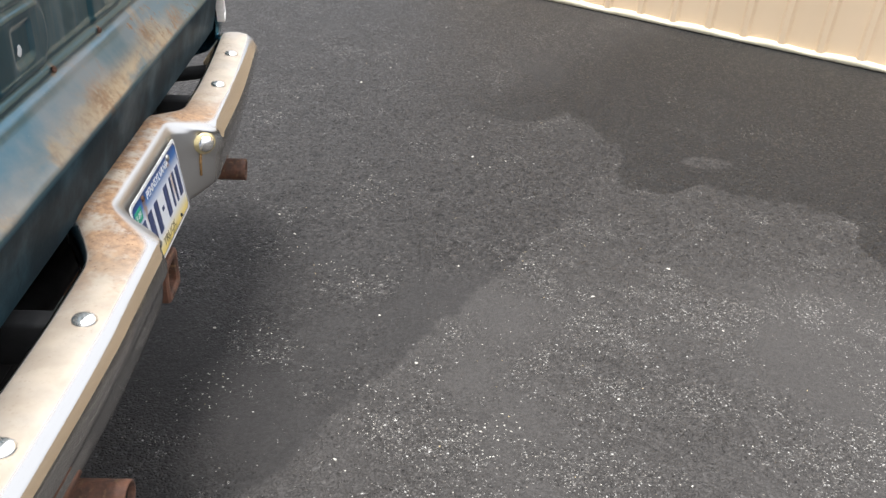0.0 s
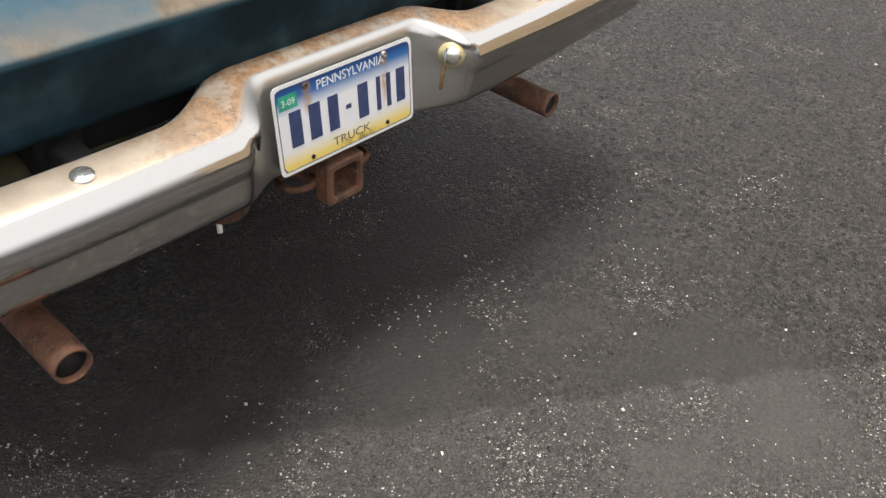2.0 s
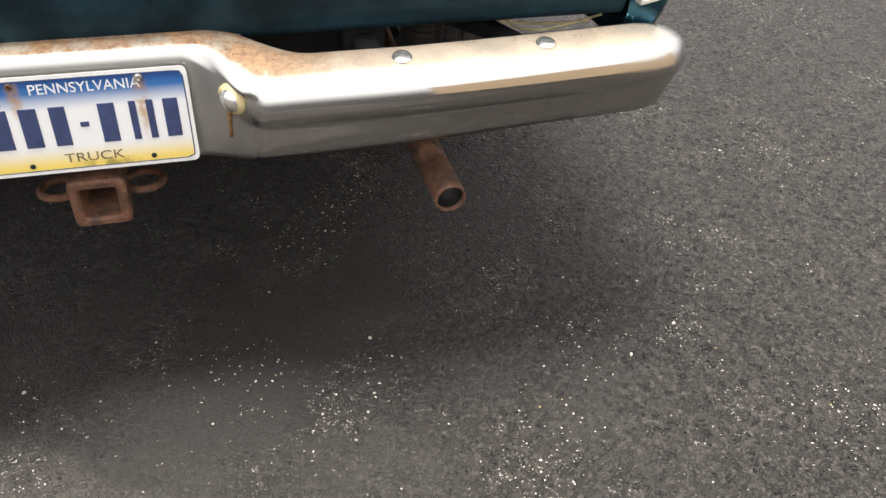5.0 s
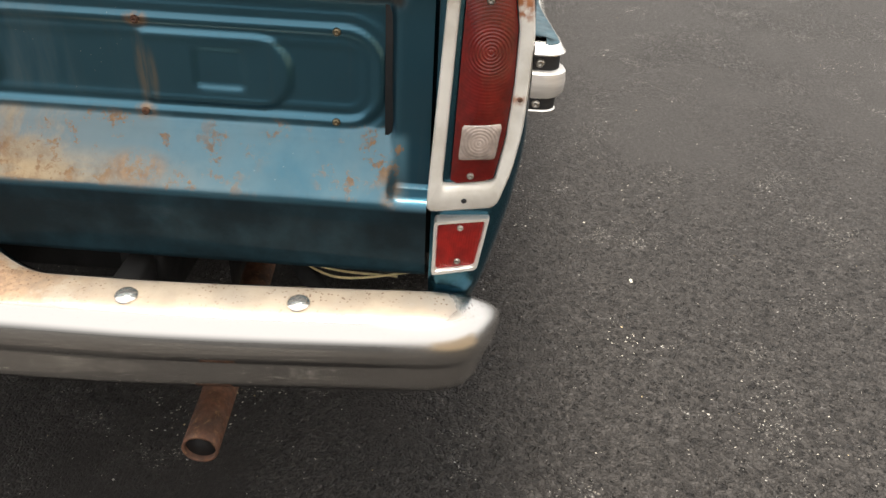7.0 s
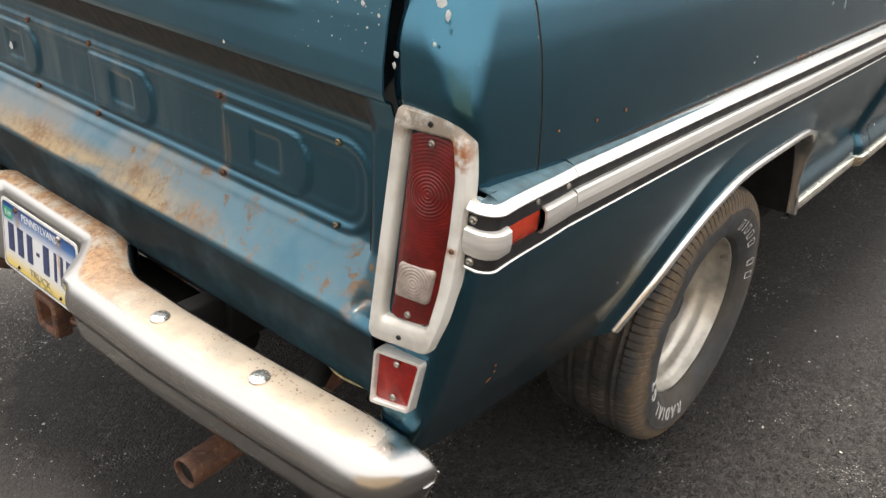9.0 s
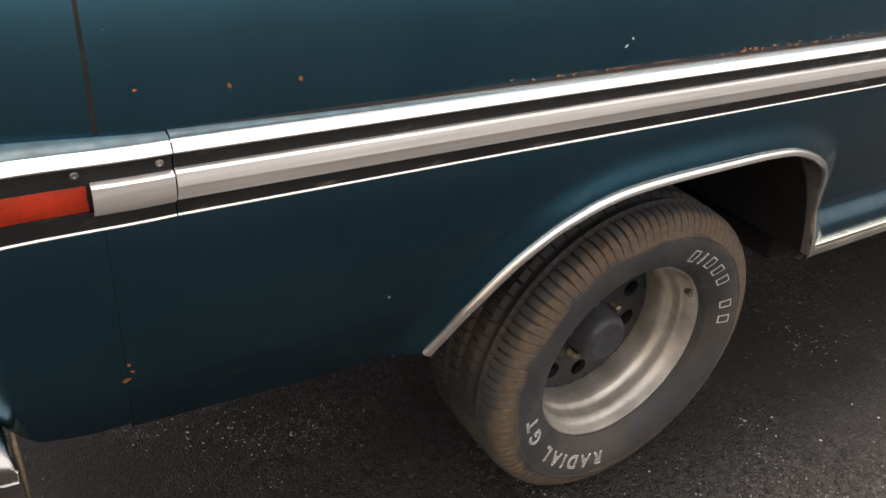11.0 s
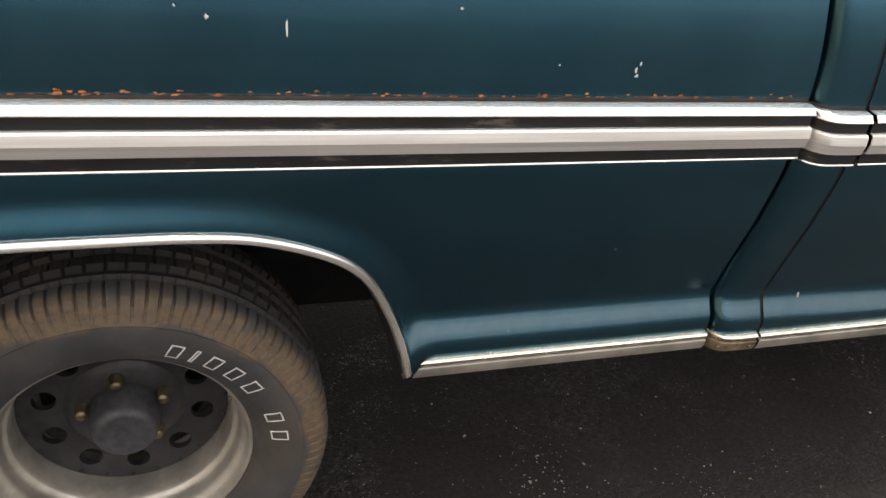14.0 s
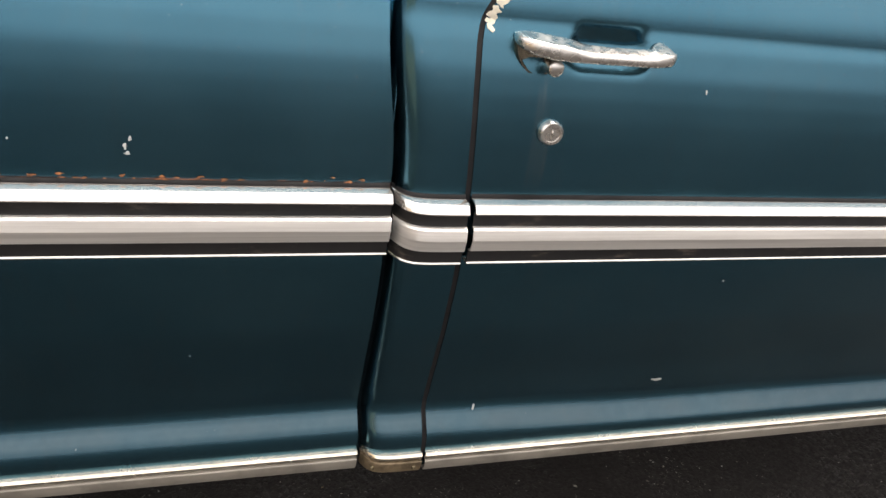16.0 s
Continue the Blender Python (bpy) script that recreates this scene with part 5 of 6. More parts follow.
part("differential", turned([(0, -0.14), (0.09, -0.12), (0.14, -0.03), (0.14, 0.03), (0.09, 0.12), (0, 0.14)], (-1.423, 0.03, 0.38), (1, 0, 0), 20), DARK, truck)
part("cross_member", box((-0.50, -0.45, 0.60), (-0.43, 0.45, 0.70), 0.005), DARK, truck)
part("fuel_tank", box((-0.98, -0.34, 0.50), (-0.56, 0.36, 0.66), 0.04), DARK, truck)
for k, (a, b, c) in enumerate((((-0.45, 0.62, 0.668), (-0.40, 0.72, 0.640), (-0.385, 0.84, 0.668)), ((-0.46, 0.58, 0.672), (-0.41, 0.70, 0.650), (-0.39, 0.82, 0.655)))):
    part("loose_wire", tube([tuple(p) for p in spline([a, b, c], 8)], 0.0022, 6), CREAM, truck, "loose pale wire")

part("tank_end", box((-0.66, -0.60, 0.50), (-0.425, -0.30, 0.615), 0.045, 4), OLIVE, truck, "olive painted tank end behind the bumper")

# ---- rear bumper ----
B_SIDE = [(-0.335, 0.648), (-0.334, 0.668), (-0.326, 0.679), (-0.305, 0.683), (-0.279, 0.683), (-0.258, 0.680), (-0.243, 0.671), (-0.233, 0.657), (-0.2285, 0.641), (-0.229, 0.627), (-0.234, 0.615), (-0.2385, 0.606),
          (-0.240, 0.596), (-0.2425, 0.575), (-0.2465, 0.556), (-0.253, 0.545), (-0.268, 0.541)]
B_MID = [(-0.398, 0.665), (-0.396, 0.686), (-0.386, 0.697), (-0.362, 0.702), (-0.342, 0.702), (-0.328, 0.700), (-0.3175, 0.694), (-0.3125, 0.685), (-0.3115, 0.672), (-0.3117, 0.655), (-0.312, 0.640), (-0.3125, 0.625),
         (-0.313, 0.605), (-0.314, 0.575), (-0.316, 0.545), (-0.320, 0.522), (-0.332, 0.516)]
B_MID = [(x + 0.0175 * max(0.0, 0.672 - z) / 0.152 if k > 7 else x, z) for k, (x, z) in enumerate(B_MID)]
B_SIDE = [(x + 0.010, z - 0.008) for x, z in B_SIDE]
B_MID = [(x + 0.006, z - 0.002) for x, z in B_MID]
BUMPER_END, BUMPER_BEND = 0.975, 0.865


def bumper_point(y, k, t=0.0):
    a = abs(y)
    if k < 4:
        w = 1 - smoothstep(0.17, 0.335, a)
    elif k < 7:
        w = 1 - smoothstep(0.165, 0.335 - 0.035 * (k - 3), a)
    else:
        u = min(1.0, max(0.0, (a - 0.154) / 0.096))
        w = 1 - lerp(u, smoothstep(0, 1, u), 0.45)
    def at(prof):
        x0, z0 = prof[k]
        x1, z1 = prof[min(k + 1, len(prof) - 1)]
        return lerp(x0, x1, t), lerp(z0, z1, t)
    (xs, zs), (xm, zm) = at(B_SIDE), at(B_MID)
    x, z = lerp(xs, xm, w), lerp(zs, zm, w)
    z += 0.009 * smoothstep(0.30, 0.75, a) * smoothstep(0.62, 0.55, z)
    q = max(0.0, (a - BUMPER_BEND) / (BUMPER_END - BUMPER_BEND))
    if q > 0:
        s = max(0.0, 1 - q ** 2.6) ** (1 / 2.6)
        x = -0.326 + (x + 0.326) * (0.03 + 0.97 * s)
        z -= 0.046 * (1 - max(0.0, 1 - q ** 2.0) ** 0.5) * smoothstep(0.60, 0.66, z)
        y = math.copysign(BUMPER_BEND + (a - BUMPER_BEND) * (1 - 0.24 * smoothstep(0.645, 0.535, z)), y)
    x -= 0.028 * max(0.0, (a - 0.45) / 0.48) ** 1.4
    return (x, y, z)


ys = [-BUMPER_END + 2 * BUMPER_END * i / 260 for i in range(261)]
edge_fill = [BUMPER_BEND + (BUMPER_END - BUMPER_BEND) * math.sin(k / 20 * math.pi / 2) for k in range(1, 21)]
ys = sorted([y for y in ys if abs(y) < BUMPER_BEND - 0.001] + edge_fill + [-y for y in edge_fill])
keys = [(k, t) for k in range(len(B_SIDE) - 1) for t in (0.0, 0.5)] + [(len(B_SIDE) - 1, 0.0)]
rows_ = [[bumper_point(y, k, t) for k, t in keys] for y in ys]
bumper = part("rear_bumper", strip(rows_, flip=True), CHROME, truck, "chrome rear bumper with rust film and pitting on top", thick=0.003)


def cap_end(y):
    bm = bmesh.new()
    vs = [bm.verts.new(bumper_point(y, k, t)) for k, t in keys]
    bm.faces.new(vs if y < 0 else vs[::-1])
    return bm


for y in (-BUMPER_END, BUMPER_END):
    part("bumper_end", cap_end(y), CHROME, bumper, smooth=False)
    near, far = sorted((math.copysign(0.74, y), math.copysign(0.952, y)))
    part("back_plate", box((-0.362, near, 0.552), (-0.357, far, 0.640), 0.002), RUST_TAN, bumper, "tan rusted back of the bumper end")
for y in (-0.698, -0.4635, 0.4635, 0.697):
    x, _, z = bumper_point(y, 4)
    part("bumper_bolt", turned([(0.0165, -0.002), (0.0165, 0.002), (0.014, 0.005), (0.008, 0.0072), (0, 0.008)], (x, y, z), (0.12, 0, 1), 24), BRIGHT, bumper, "round polished carriage bolt head")
# mounting bolt with rust run, and the empty hole on the other side of the recess
def wall_spot(y, k, d=0.0):
    """A place on the bumper's face and the way that it faces."""
    p = Vector(bumper_point(y, k))
    dy = Vector(bumper_point(y + 0.004, k)) - Vector(bumper_point(y - 0.004, k))
    dz = Vector(bumper_point(y, k - 1)) - Vector(bumper_point(y, k + 1))
    n = dy.cross(dz).normalized()
    n = n if n.x > 0 else -n
    return p + d * n, n


at, way_out = wall_spot(0.210, 9)
at.z += 0.007
part("recess_bolt", turned([(0.019, 0.0), (0.019, 0.004), (0.0165, 0.009), (0.010, 0.0140), (0, 0.0160)], at, way_out, 24), BRIGHT, bumper, "domed chrome bolt with cream sealant")
part("bolt_sealant", turned([(0.0240, -0.002), (0.0240, 0.003), (0.0165, 0.0075)], at, way_out, 24), CREAM, bumper, "cream sealant ring")
run = [wall_spot(0.204, 10, 0.001)[0], wall_spot(0.203, 12, 0.001)[0], wall_spot(0.202, 13, 0.0005)[0]]
part("sealant_run", tube([tuple(p) for p in run], 0.0030, 6), RUN, bumper, "yellow rust run below the bolt")
at, way_out = wall_spot(-0.214, 9, 0.0008)
at.z += 0.008
part("empty_hole", turned([(0.0175, -0.001), (0.0175, 0.0015), (0, 0.0015)], at, way_out, 20), GAP, bumper, "empty bolt hole")

# ---- licence plate ----
PX, PC, PZ0, PZ1, PH = -0.3000, 0.0, 0.522, 0.674, 0.151
def plate_loop(inset, r):
    return rounded([(PC - PH + inset, PZ0 + inset), (PC + PH - inset, PZ0 + inset), (PC + PH - inset, PZ1 - inset), (PC - PH + inset, PZ1 - inset)], r, 5)


def flat(loop, x, depth):
    bm = bmesh.new()
    vs = [bm.verts.new((x, y, z)) for y, z in loop]
    f = bm.faces.new(vs)
    f.normal_update()
    ext = bmesh.ops.extrude_face_region(bm, geom=[f])
    bmesh.ops.translate(bm, verts=[v for v in ext["geom"] if isinstance(v, bmesh.types.BMVert)], vec=(depth, 0, 0))
    bmesh.ops.recalc_face_normals(bm, faces=bm.faces)
    return bm


plate = part("license_plate", flat(plate_loop(0, 0.012), PX, 0.0016), P_WHITE, truck, "white truck licence plate with blue top and yellow foot", smooth=False)
part("plate_face", flat(plate_loop(0.0065, 0.009), PX + 0.0017, 0.0003), PLATE_FACE, plate, smooth=False)
rim_o, rim_i = resample(plate_loop(0.0055, 0.0095), 80), resample(plate_loop(0.0072, 0.0085), 80)
part("border_line", strip([[(PX + 0.0021, a.x, a.y), (PX + 0.0027, (a.x + b.x) / 2, (a.y + b.y) / 2), (PX + 0.0021, b.x, b.y)] for a, b in zip(rim_o, rim_i)], close=True), P_BLUE, plate)


def plate_words(words, size, y, z, mat, squeeze=1.0):
    bm = text_mesh(words, size, 0.0003)
    bmesh.ops.transform(bm, matrix=Matrix.Translation((PX + 0.0023, y, z)) @ Matrix(((0, 0, 1, 0), (squeeze, 0, 0, 0), (0, 1, 0, 0), (0, 0, 0, 1))), verts=bm.verts)
    return part("lettering", bm, mat, plate, 'letters "' + words + '"', smooth=False)


plate_words("PENNSYLVANIA", 0.0215, 0.010, 0.6535, P_WHITE, 0.98)
plate_words("TRUCK", 0.0205, 0.002, 0.5445, P_GOLD, 1.25)
part("sticker", flat([(-0.140, 0.633), (-0.104, 0.633), (-0.104, 0.657), (-0.140, 0.657)], PX + 0.0021, 0.0003), P_GREEN, plate, "green date sticker", smooth=False)
plate_words("3-09", 0.015, -0.122, 0.644, P_WHITE)
# plain bars in place of the registration characters
for y, w in ((-0.112, 0.030), (-0.073, 0.030), (-0.034, 0.028), (0.032, 0.029), (0.068, 0.016), (0.092, 0.016), (0.121, 0.027)):
    part("number_bar", box((PX + 0.0021, y - w / 2 + 0.003, 0.566), (PX + 0.0032, y + w / 2 - 0.003, 0.627), 0.0005, 1), P_BLUE, plate, smooth=False)
part("number_bar", box((PX + 0.0021, -0.007, 0.593), (PX + 0.0032, 0.005, 0.601), 0.0005, 1), P_BLUE, plate, smooth=False)
screw("plate_bolt", (PX + 0.002, 0.084, 0.661), (1, 0, 0), 0.0065, plate, SCREW)
screw("plate_bolt", (PX + 0.002, -0.087, 0.661), (1, 0, 0), 0.0055, plate, RUSTY)
for y in (-0.085, 0.085):
    screw("plate_hole", (PX + 0.002, y, 0.537), (1, 0, 0), 0.004, plate, GAP)

# the plate leans with the recess, its foot further out
plate.matrix_basis = Matrix.Translation((PX, 0, PZ1)) @ Matrix.Rotation(radians(-6.5), 4, "Y") @ Matrix.Translation((-PX, 0, -PZ1))

# ---- hitch receiver, connector, tail pipes ----
HV, HZ, HX = -0.0095, 0.457, -0.284
def square_tube(half, inner, x0, x1, r):
    o = rounded([(HV - half, HZ - half), (HV + half, HZ - half), (HV + half, HZ + half), (HV - half, HZ + half)], r, 4)
    i = rounded([(HV - inner, HZ - inner), (HV + inner, HZ - inner), (HV + inner, HZ + inner), (HV - inner, HZ + inner)], r * 0.5, 4)
    return strip([[(x0, *b), (x1 - 0.004, *b), (x1, lerp(b[0], a[0], 0.25), lerp(b[1], a[1], 0.25)), (x1, lerp(b[0], a[0], 0.75), lerp(b[1], a[1], 0.75)), (x1 - 0.004, *a), (x0, *a)] for a, b in zip(o, i)], close=True)


hitch = part("hitch_receiver", square_tube(0.033, 0.026, -0.62, HX - 0.02, 0.008), RUSTY, truck, "rusty square trailer hitch receiver", sharp=40)
part("receiver_collar", square_tube(0.0425, 0.027, HX - 0.032, HX, 0.011), RUSTY, hitch, sharp=40)
part("receiver_back", box((-0.47, HV - 0.03, HZ - 0.03), (-0.46, HV + 0.03, HZ + 0.03)), DARK, hitch)
part("hitch_bar", tube([(-0.46, -0.42, 0.52), (-0.46, 0.42, 0.52)], 0.032, 10), DARK, hitch)
for sgn in (1, -1):
    loop = [(-0.335 + 0.032 * math.cos(a) - 0.01, HV + sgn * (0.036 + 0.028 + 0.030 * math.sin(a)), HZ - 0.005 + 0.004 * math.cos(a)) for a in np.linspace(-0.9 * math.pi / 2, 1.9 * math.pi - math.pi / 2, 20)]
    part("chain_loop", tube([tuple(float(c) for c in p) for p in loop], 0.0065, 8), RUSTY, hitch, "rusty safety chain loop")
plug = part("trailer_connector", turned([(0.0, 0.03), (0.042, 0.028), (0.046, 0.0), (0.03, -0.012), (0.018, -0.016), (0, -0.017)], (-0.335, -0.235, 0.484), (0.1, 0, 1), 20), RUSTY, truck, "rusty round trailer connector under the bumper")
part("connector_tab", tube([(-0.332, -0.245, 0.471), (-0.328, -0.246, 0.454), (-0.326, -0.247, 0.441)], 0.0048, 8), P_WHITE, plug, "white plastic tab")


def tail_pipe(y, ends, label):
    pts = [(-1.0, ends[0], 0.50), (-0.75, lerp(ends[0], y, 0.2), 0.47), (-0.5, lerp(ends[0], y, 0.5), ends[2] + 0.010), (-0.36, lerp(ends[0], y, 0.75), ends[2] + 0.004), (ends[1], y, ends[2])]
    pipe = part("tail_pipe", tube([tuple(p) for p in spline(pts, 6)], 0.0275, 24, 0.0235), RUSTY, truck, label)
    a, b = Vector(pts[3]), Vector(pts[4])
    # Black plug inside the mouth, put there for the shade in the bore.
    part("bore_plug", tube([tuple(lerp(a, b, 0.3)), tuple(lerp(a, b, 0.93))], 0.0234, 20), GAP, pipe, "black plug that stands for the dark hollow of the pipe")
    return pipe


tail_pipe(0.545, (0.520, -0.236, 0.424), "rusty tail pipe")
tail_pipe(-0.556, (-0.560, -0.218, 0.442), "rusty tail pipe")

# ---- wheels ----
TYRE_PROFILE = [(0.205, 0.092), (0.212, 0.104), (0.222, 0.112), (0.236, 0.119), (0.255, 0.1235), (0.272, 0.1245), (0.284, 0.1225), (0.287, 0.1235), (0.291, 0.1215), (0.300, 0.1185), (0.308, 0.1165), (0.314, 0.114),
                (0.320, 0.110), (0.326, 0.104), (0.3305, 0.096), (0.333, 0.088), (0.3345, 0.074), (0.335, 0.068), (0.3355, 0.060), (0.336, 0.046), (0.336, 0.040), (0.3365, 0.030), (0.337, 0.010), (0.337, 0.004)]


def tyre_mesh():
    prof = TYRE_PROFILE + [(r, -1.15 * y) for r, y in TYRE_PROFILE[::-1]]
    n = 1080
    rws = []
    for i in range(n):
        a = 2 * math.pi * i / n
        row = []
        for k, (r, y) in enumerate(prof):
            c = i % 10
            if r > 0.318 and abs(y) > 0.062:
                if c in ((0, 1) if y > 0 else (5, 6)):
                    r -= 0.0060
            elif 0.291 < r <= 0.318 and y > 0 and c in (0, 1) and k > 8:
                r, y = r - 0.0008, y - 0.0018
            if 0.038 <= abs(y) <= 0.047 or abs(y) < 0.006 or 0.066 <= abs(y) <= 0.071:
                r -= 0.007
            elif abs(y) < 0.038 and (i + int(abs(y) * 500)) % 15 < 2:
                r -= 0.006
            row.append((r * math.sin(a), y, r * math.cos(a)))
        rws.append(row)
    return strip(rws, close=True)


def rim_mesh():
    prof = [(0.2055, 0.094), (0.2065, 0.1005), (0.2045, 0.1045), (0.2005, 0.1035), (0.1985, 0.098), (0.1965, 0.088), (0.193, 0.080), (0.1885, 0.074), (0.1870, 0.064), (0.1860, 0.050), (0.183, 0.042), (0.179, 0.037),
            (0.1775, 0.0345), (0.1765, 0.030), (0.1745, 0.024), (0.174, 0.008), (0.174, -0.012), (0.174, -0.09), (0.185, -0.10), (0.205, -0.10)]
    return turned([(r, y - 0.014 if y > 0.02 else y - 0.034 if y > -0.05 else y) for r, y in prof], (0, 0, 0), (0, 1, 0), 72)


def disc_mesh():
    """The dark steel centre with ten round vent holes."""
    y0, n = -0.032, 120
    vents = [(0.130 * math.cos(2 * math.pi * (k + 0.35) / 10), 0.130 * math.sin(2 * math.pi * (k + 0.35) / 10)) for k in range(10)]
    bm = bmesh.new()
    ring = {}
    for k in range(10):
        a0 = 2 * math.pi * (k + 0.35) / 10
        cx, cz = vents[k]
        inner, outer = [], []
        for j in range(24):
            b = 2 * math.pi * j / 24
            ca, sa = math.cos(b), math.sin(b)
            inner.append((0.0165 * ca, 0.0165 * sa))
        def cell(u, t):
            r = 0.100 + 0.074 * u
            a = a0 + (t - 0.5) * 2 * math.pi / 10
            return r * math.cos(a), r * math.sin(a)
        border = [cell(0, j / 6) for j in range(6)] + [cell(j / 6, 1) for j in range(6)] + [cell(1, 1 - j / 6) for j in range(6)] + [cell(1 - j / 6, 0) for j in range(6)]
        angs = [math.atan2(z - cz, x - cx) for x, z in border]
        hole = [(cx + 0.0200 * math.cos(a), cz + 0.0200 * math.sin(a)) for a in angs]
        vb = [bm.verts.new((x, y0, z)) for x, z in border]
        vh = [bm.verts.new((x, y0 + 0.001, z)) for x, z in hole]
        vi = [bm.verts.new((lerp(x, cx, 0.02), y0 - 0.012, lerp(z, cz, 0.02))) for x, z in hole]
        for j in range(24):
            j2 = (j + 1) % 24
            bm.faces.new((vb[j], vb[j2], vh[j2], vh[j]))
            bm.faces.new((vh[j], vh[j2], vi[j2], vi[j]))
    turned([(0.100, y0), (0.094, y0 + 0.004), (0.086, y0 + 0.009), (0.045, y0 + 0.010), (0.0, y0 + 0.010)], (0, 0, 0), (0, 1, 0), 60, bm)
    bmesh.ops.remove_doubles(bm, verts=bm.verts, dist=1e-5)
    bmesh.ops.recalc_face_normals(bm, faces=bm.faces)
    return bm


def letter_outline(h, w):
    """An outlined block of a letter's size, as a thin raised ring."""
    slant, e = 0.12 * h, 0.0026
    o = [(-w / 2 - slant / 2, -h / 2), (w / 2 - slant / 2, -h / 2), (w / 2 + slant / 2, h / 2), (-w / 2 + slant / 2, h / 2)]
    i = [(-w / 2 - slant / 2 + e, -h / 2 + e), (w / 2 - slant / 2 - e, -h / 2 + e), (w / 2 + slant / 2 - e, h / 2 - e), (-w / 2 + slant / 2 + e, h / 2 - e)]
    return o, i


def outline_mesh(words, size, thick):
    """Letters as a thin raised outline."""
    cu = bpy.data.curves.new("words", "FONT")
    cu.body, cu.size, cu.align_x, cu.align_y, cu.fill_mode, cu.bevel_depth, cu.bevel_resolution, cu.resolution_u = words, size, "CENTER", "CENTER", "NONE", thick, 0, 4
    ob = bpy.data.objects.new("words", cu)
    scene.collection.objects.link(ob)
    bpy.context.view_layer.update()
    me = bpy.data.meshes.new_from_object(ob.evaluated_get(bpy.context.evaluated_depsgraph_get()))
    bpy.data.objects.remove(ob)
    bm = bmesh.new()
    bm.from_mesh(me)
    bpy.data.meshes.remove(me)
    return bm


def sidewall_y(r):
    pr = TYRE_PROFILE[:12]
    return float(np.interp(r, [p[0] for p in pr], [p[1] for p in pr]))


WHEEL_Y = 0.812
disc_me, tyre_me, rim_me = disc_mesh(), tyre_mesh(), rim_mesh()


def make_wheel():
    w = part("wheel", disc_me, HUB, truck, "deep-dish wheel with black centre and dusty tyre", sharp=35)
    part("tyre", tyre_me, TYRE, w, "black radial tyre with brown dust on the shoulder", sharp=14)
    part("rim", rim_me, RIM, w, "dull silver deep-dish rim", sharp=40)
    part("hub_cap", turned([(0.060, -0.040), (0.058, -0.020), (0.056, 0.003), (0.053, 0.018), (0.049, 0.025), (0.045, 0.0285), (0.038, 0.0305), (0.035, 0.029), (0, 0.0285)], (0, 0.013, 0), (0, 1, 0), 40), HUBCAP, w, "dull grey domed hub cap", sharp=50)
    for k in range(5):
        a = radians(90 + 72 * k - 8)
        x, z = 0.070 * math.cos(a), 0.070 * math.sin(a)
        part("lug_nut", turned([(0.0130, -0.005), (0.0130, 0.003), (0.0105, 0.005), (0.0105, 0.016), (0.0085, 0.020), (0, 0.0215)], (x, -0.020, z), (0, 1, 0), 12), BRASS, w, "weathered brass lug nut")
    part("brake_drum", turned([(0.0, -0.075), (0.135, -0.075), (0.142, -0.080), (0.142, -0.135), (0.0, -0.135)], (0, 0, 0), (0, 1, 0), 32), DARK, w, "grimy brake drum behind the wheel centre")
    # bolts of the dish seam
    for k in range(24):
        a = 2 * math.pi * k / 24
        part("rim_bolt", turned([(0.0035, 0), (0.003, 0.003), (0, 0.0035)], (0.168 * math.cos(a), -0.031, 0.168 * math.sin(a)), (0, 1, 0), 8), HUB, w)
    # balance weight on the lip
    part("balance_weight", box((-0.172, 0.066, 0.088), (-0.166, 0.086, 0.118), 0.002), SCREW, w)
    return w


wheel = make_wheel()


def letters_on(wheel):
    rc, h = 0.2475, 0.028
    def place(bm, a):
        for v in bm.verts:
            r, t = rc + v.co.y, a - v.co.x / rc
            v.co = (-r * math.cos(t), sidewall_y(r) + 0.0006 + v.co.z, r * math.sin(t))
        return bm
    # seen from outside, angles run clockwise from the top; t is measured from -x
    for cw, w in ((21, 0.020), (28, 0.007), (35.5, 0.020), (44.5, 0.020), (54, 0.021), (72, 0.020), (82, 0.021)):
        o, i = letter_outline(h, w)
        bm = bmesh.new()
        vo, vi = [bm.verts.new((*p, 0.001)) for p in o], [bm.verts.new((*p, 0.001)) for p in i]
        for k in range(4):
            bm.faces.new((vo[k], vo[(k + 1) % 4], vi[(k + 1) % 4], vi[k]))
        bmesh.ops.subdivide_edges(bm, edges=bm.edges, cuts=2)
        part("sidewall_block", place(bm, radians(90 - cw)), LETTER, wheel, "white outlined block on the sidewall", smooth=False)
    for c, cw in zip("RADIALGT", (188, 197, 206, 213, 220, 229, 246, 256)):
        part("sidewall_letter", place(outline_mesh(c, 0.042, 0.0011), radians(90 - cw)), LETTER, wheel, 'white outlined letter "' + c + '"')


letters_on(wheel)
CENTRES = [(-1.423, 1, 0.371), (-1.423, -1, 0.371), (-1.423 - WHEELBASE, 1, 0.4315), (-1.423 - WHEELBASE, -1, 0.4315)]
for k, (x, sgn, z) in enumerate(CENTRES):
    m = pose(x, sgn * WHEEL_Y, z, 0, 35 * k * sgn, 0 if sgn > 0 else 180)
    if k == 0:
        wheel.matrix_basis = m
    else:
        copy_thing(wheel, m)

# ---- chips and blisters in the paint ----
rng = random.Random(7)
SIDE = [o for o in truck.children if o.name == "bed_side"][0]
DOOR = [o for o in truck.children if o.name == "door"][0]


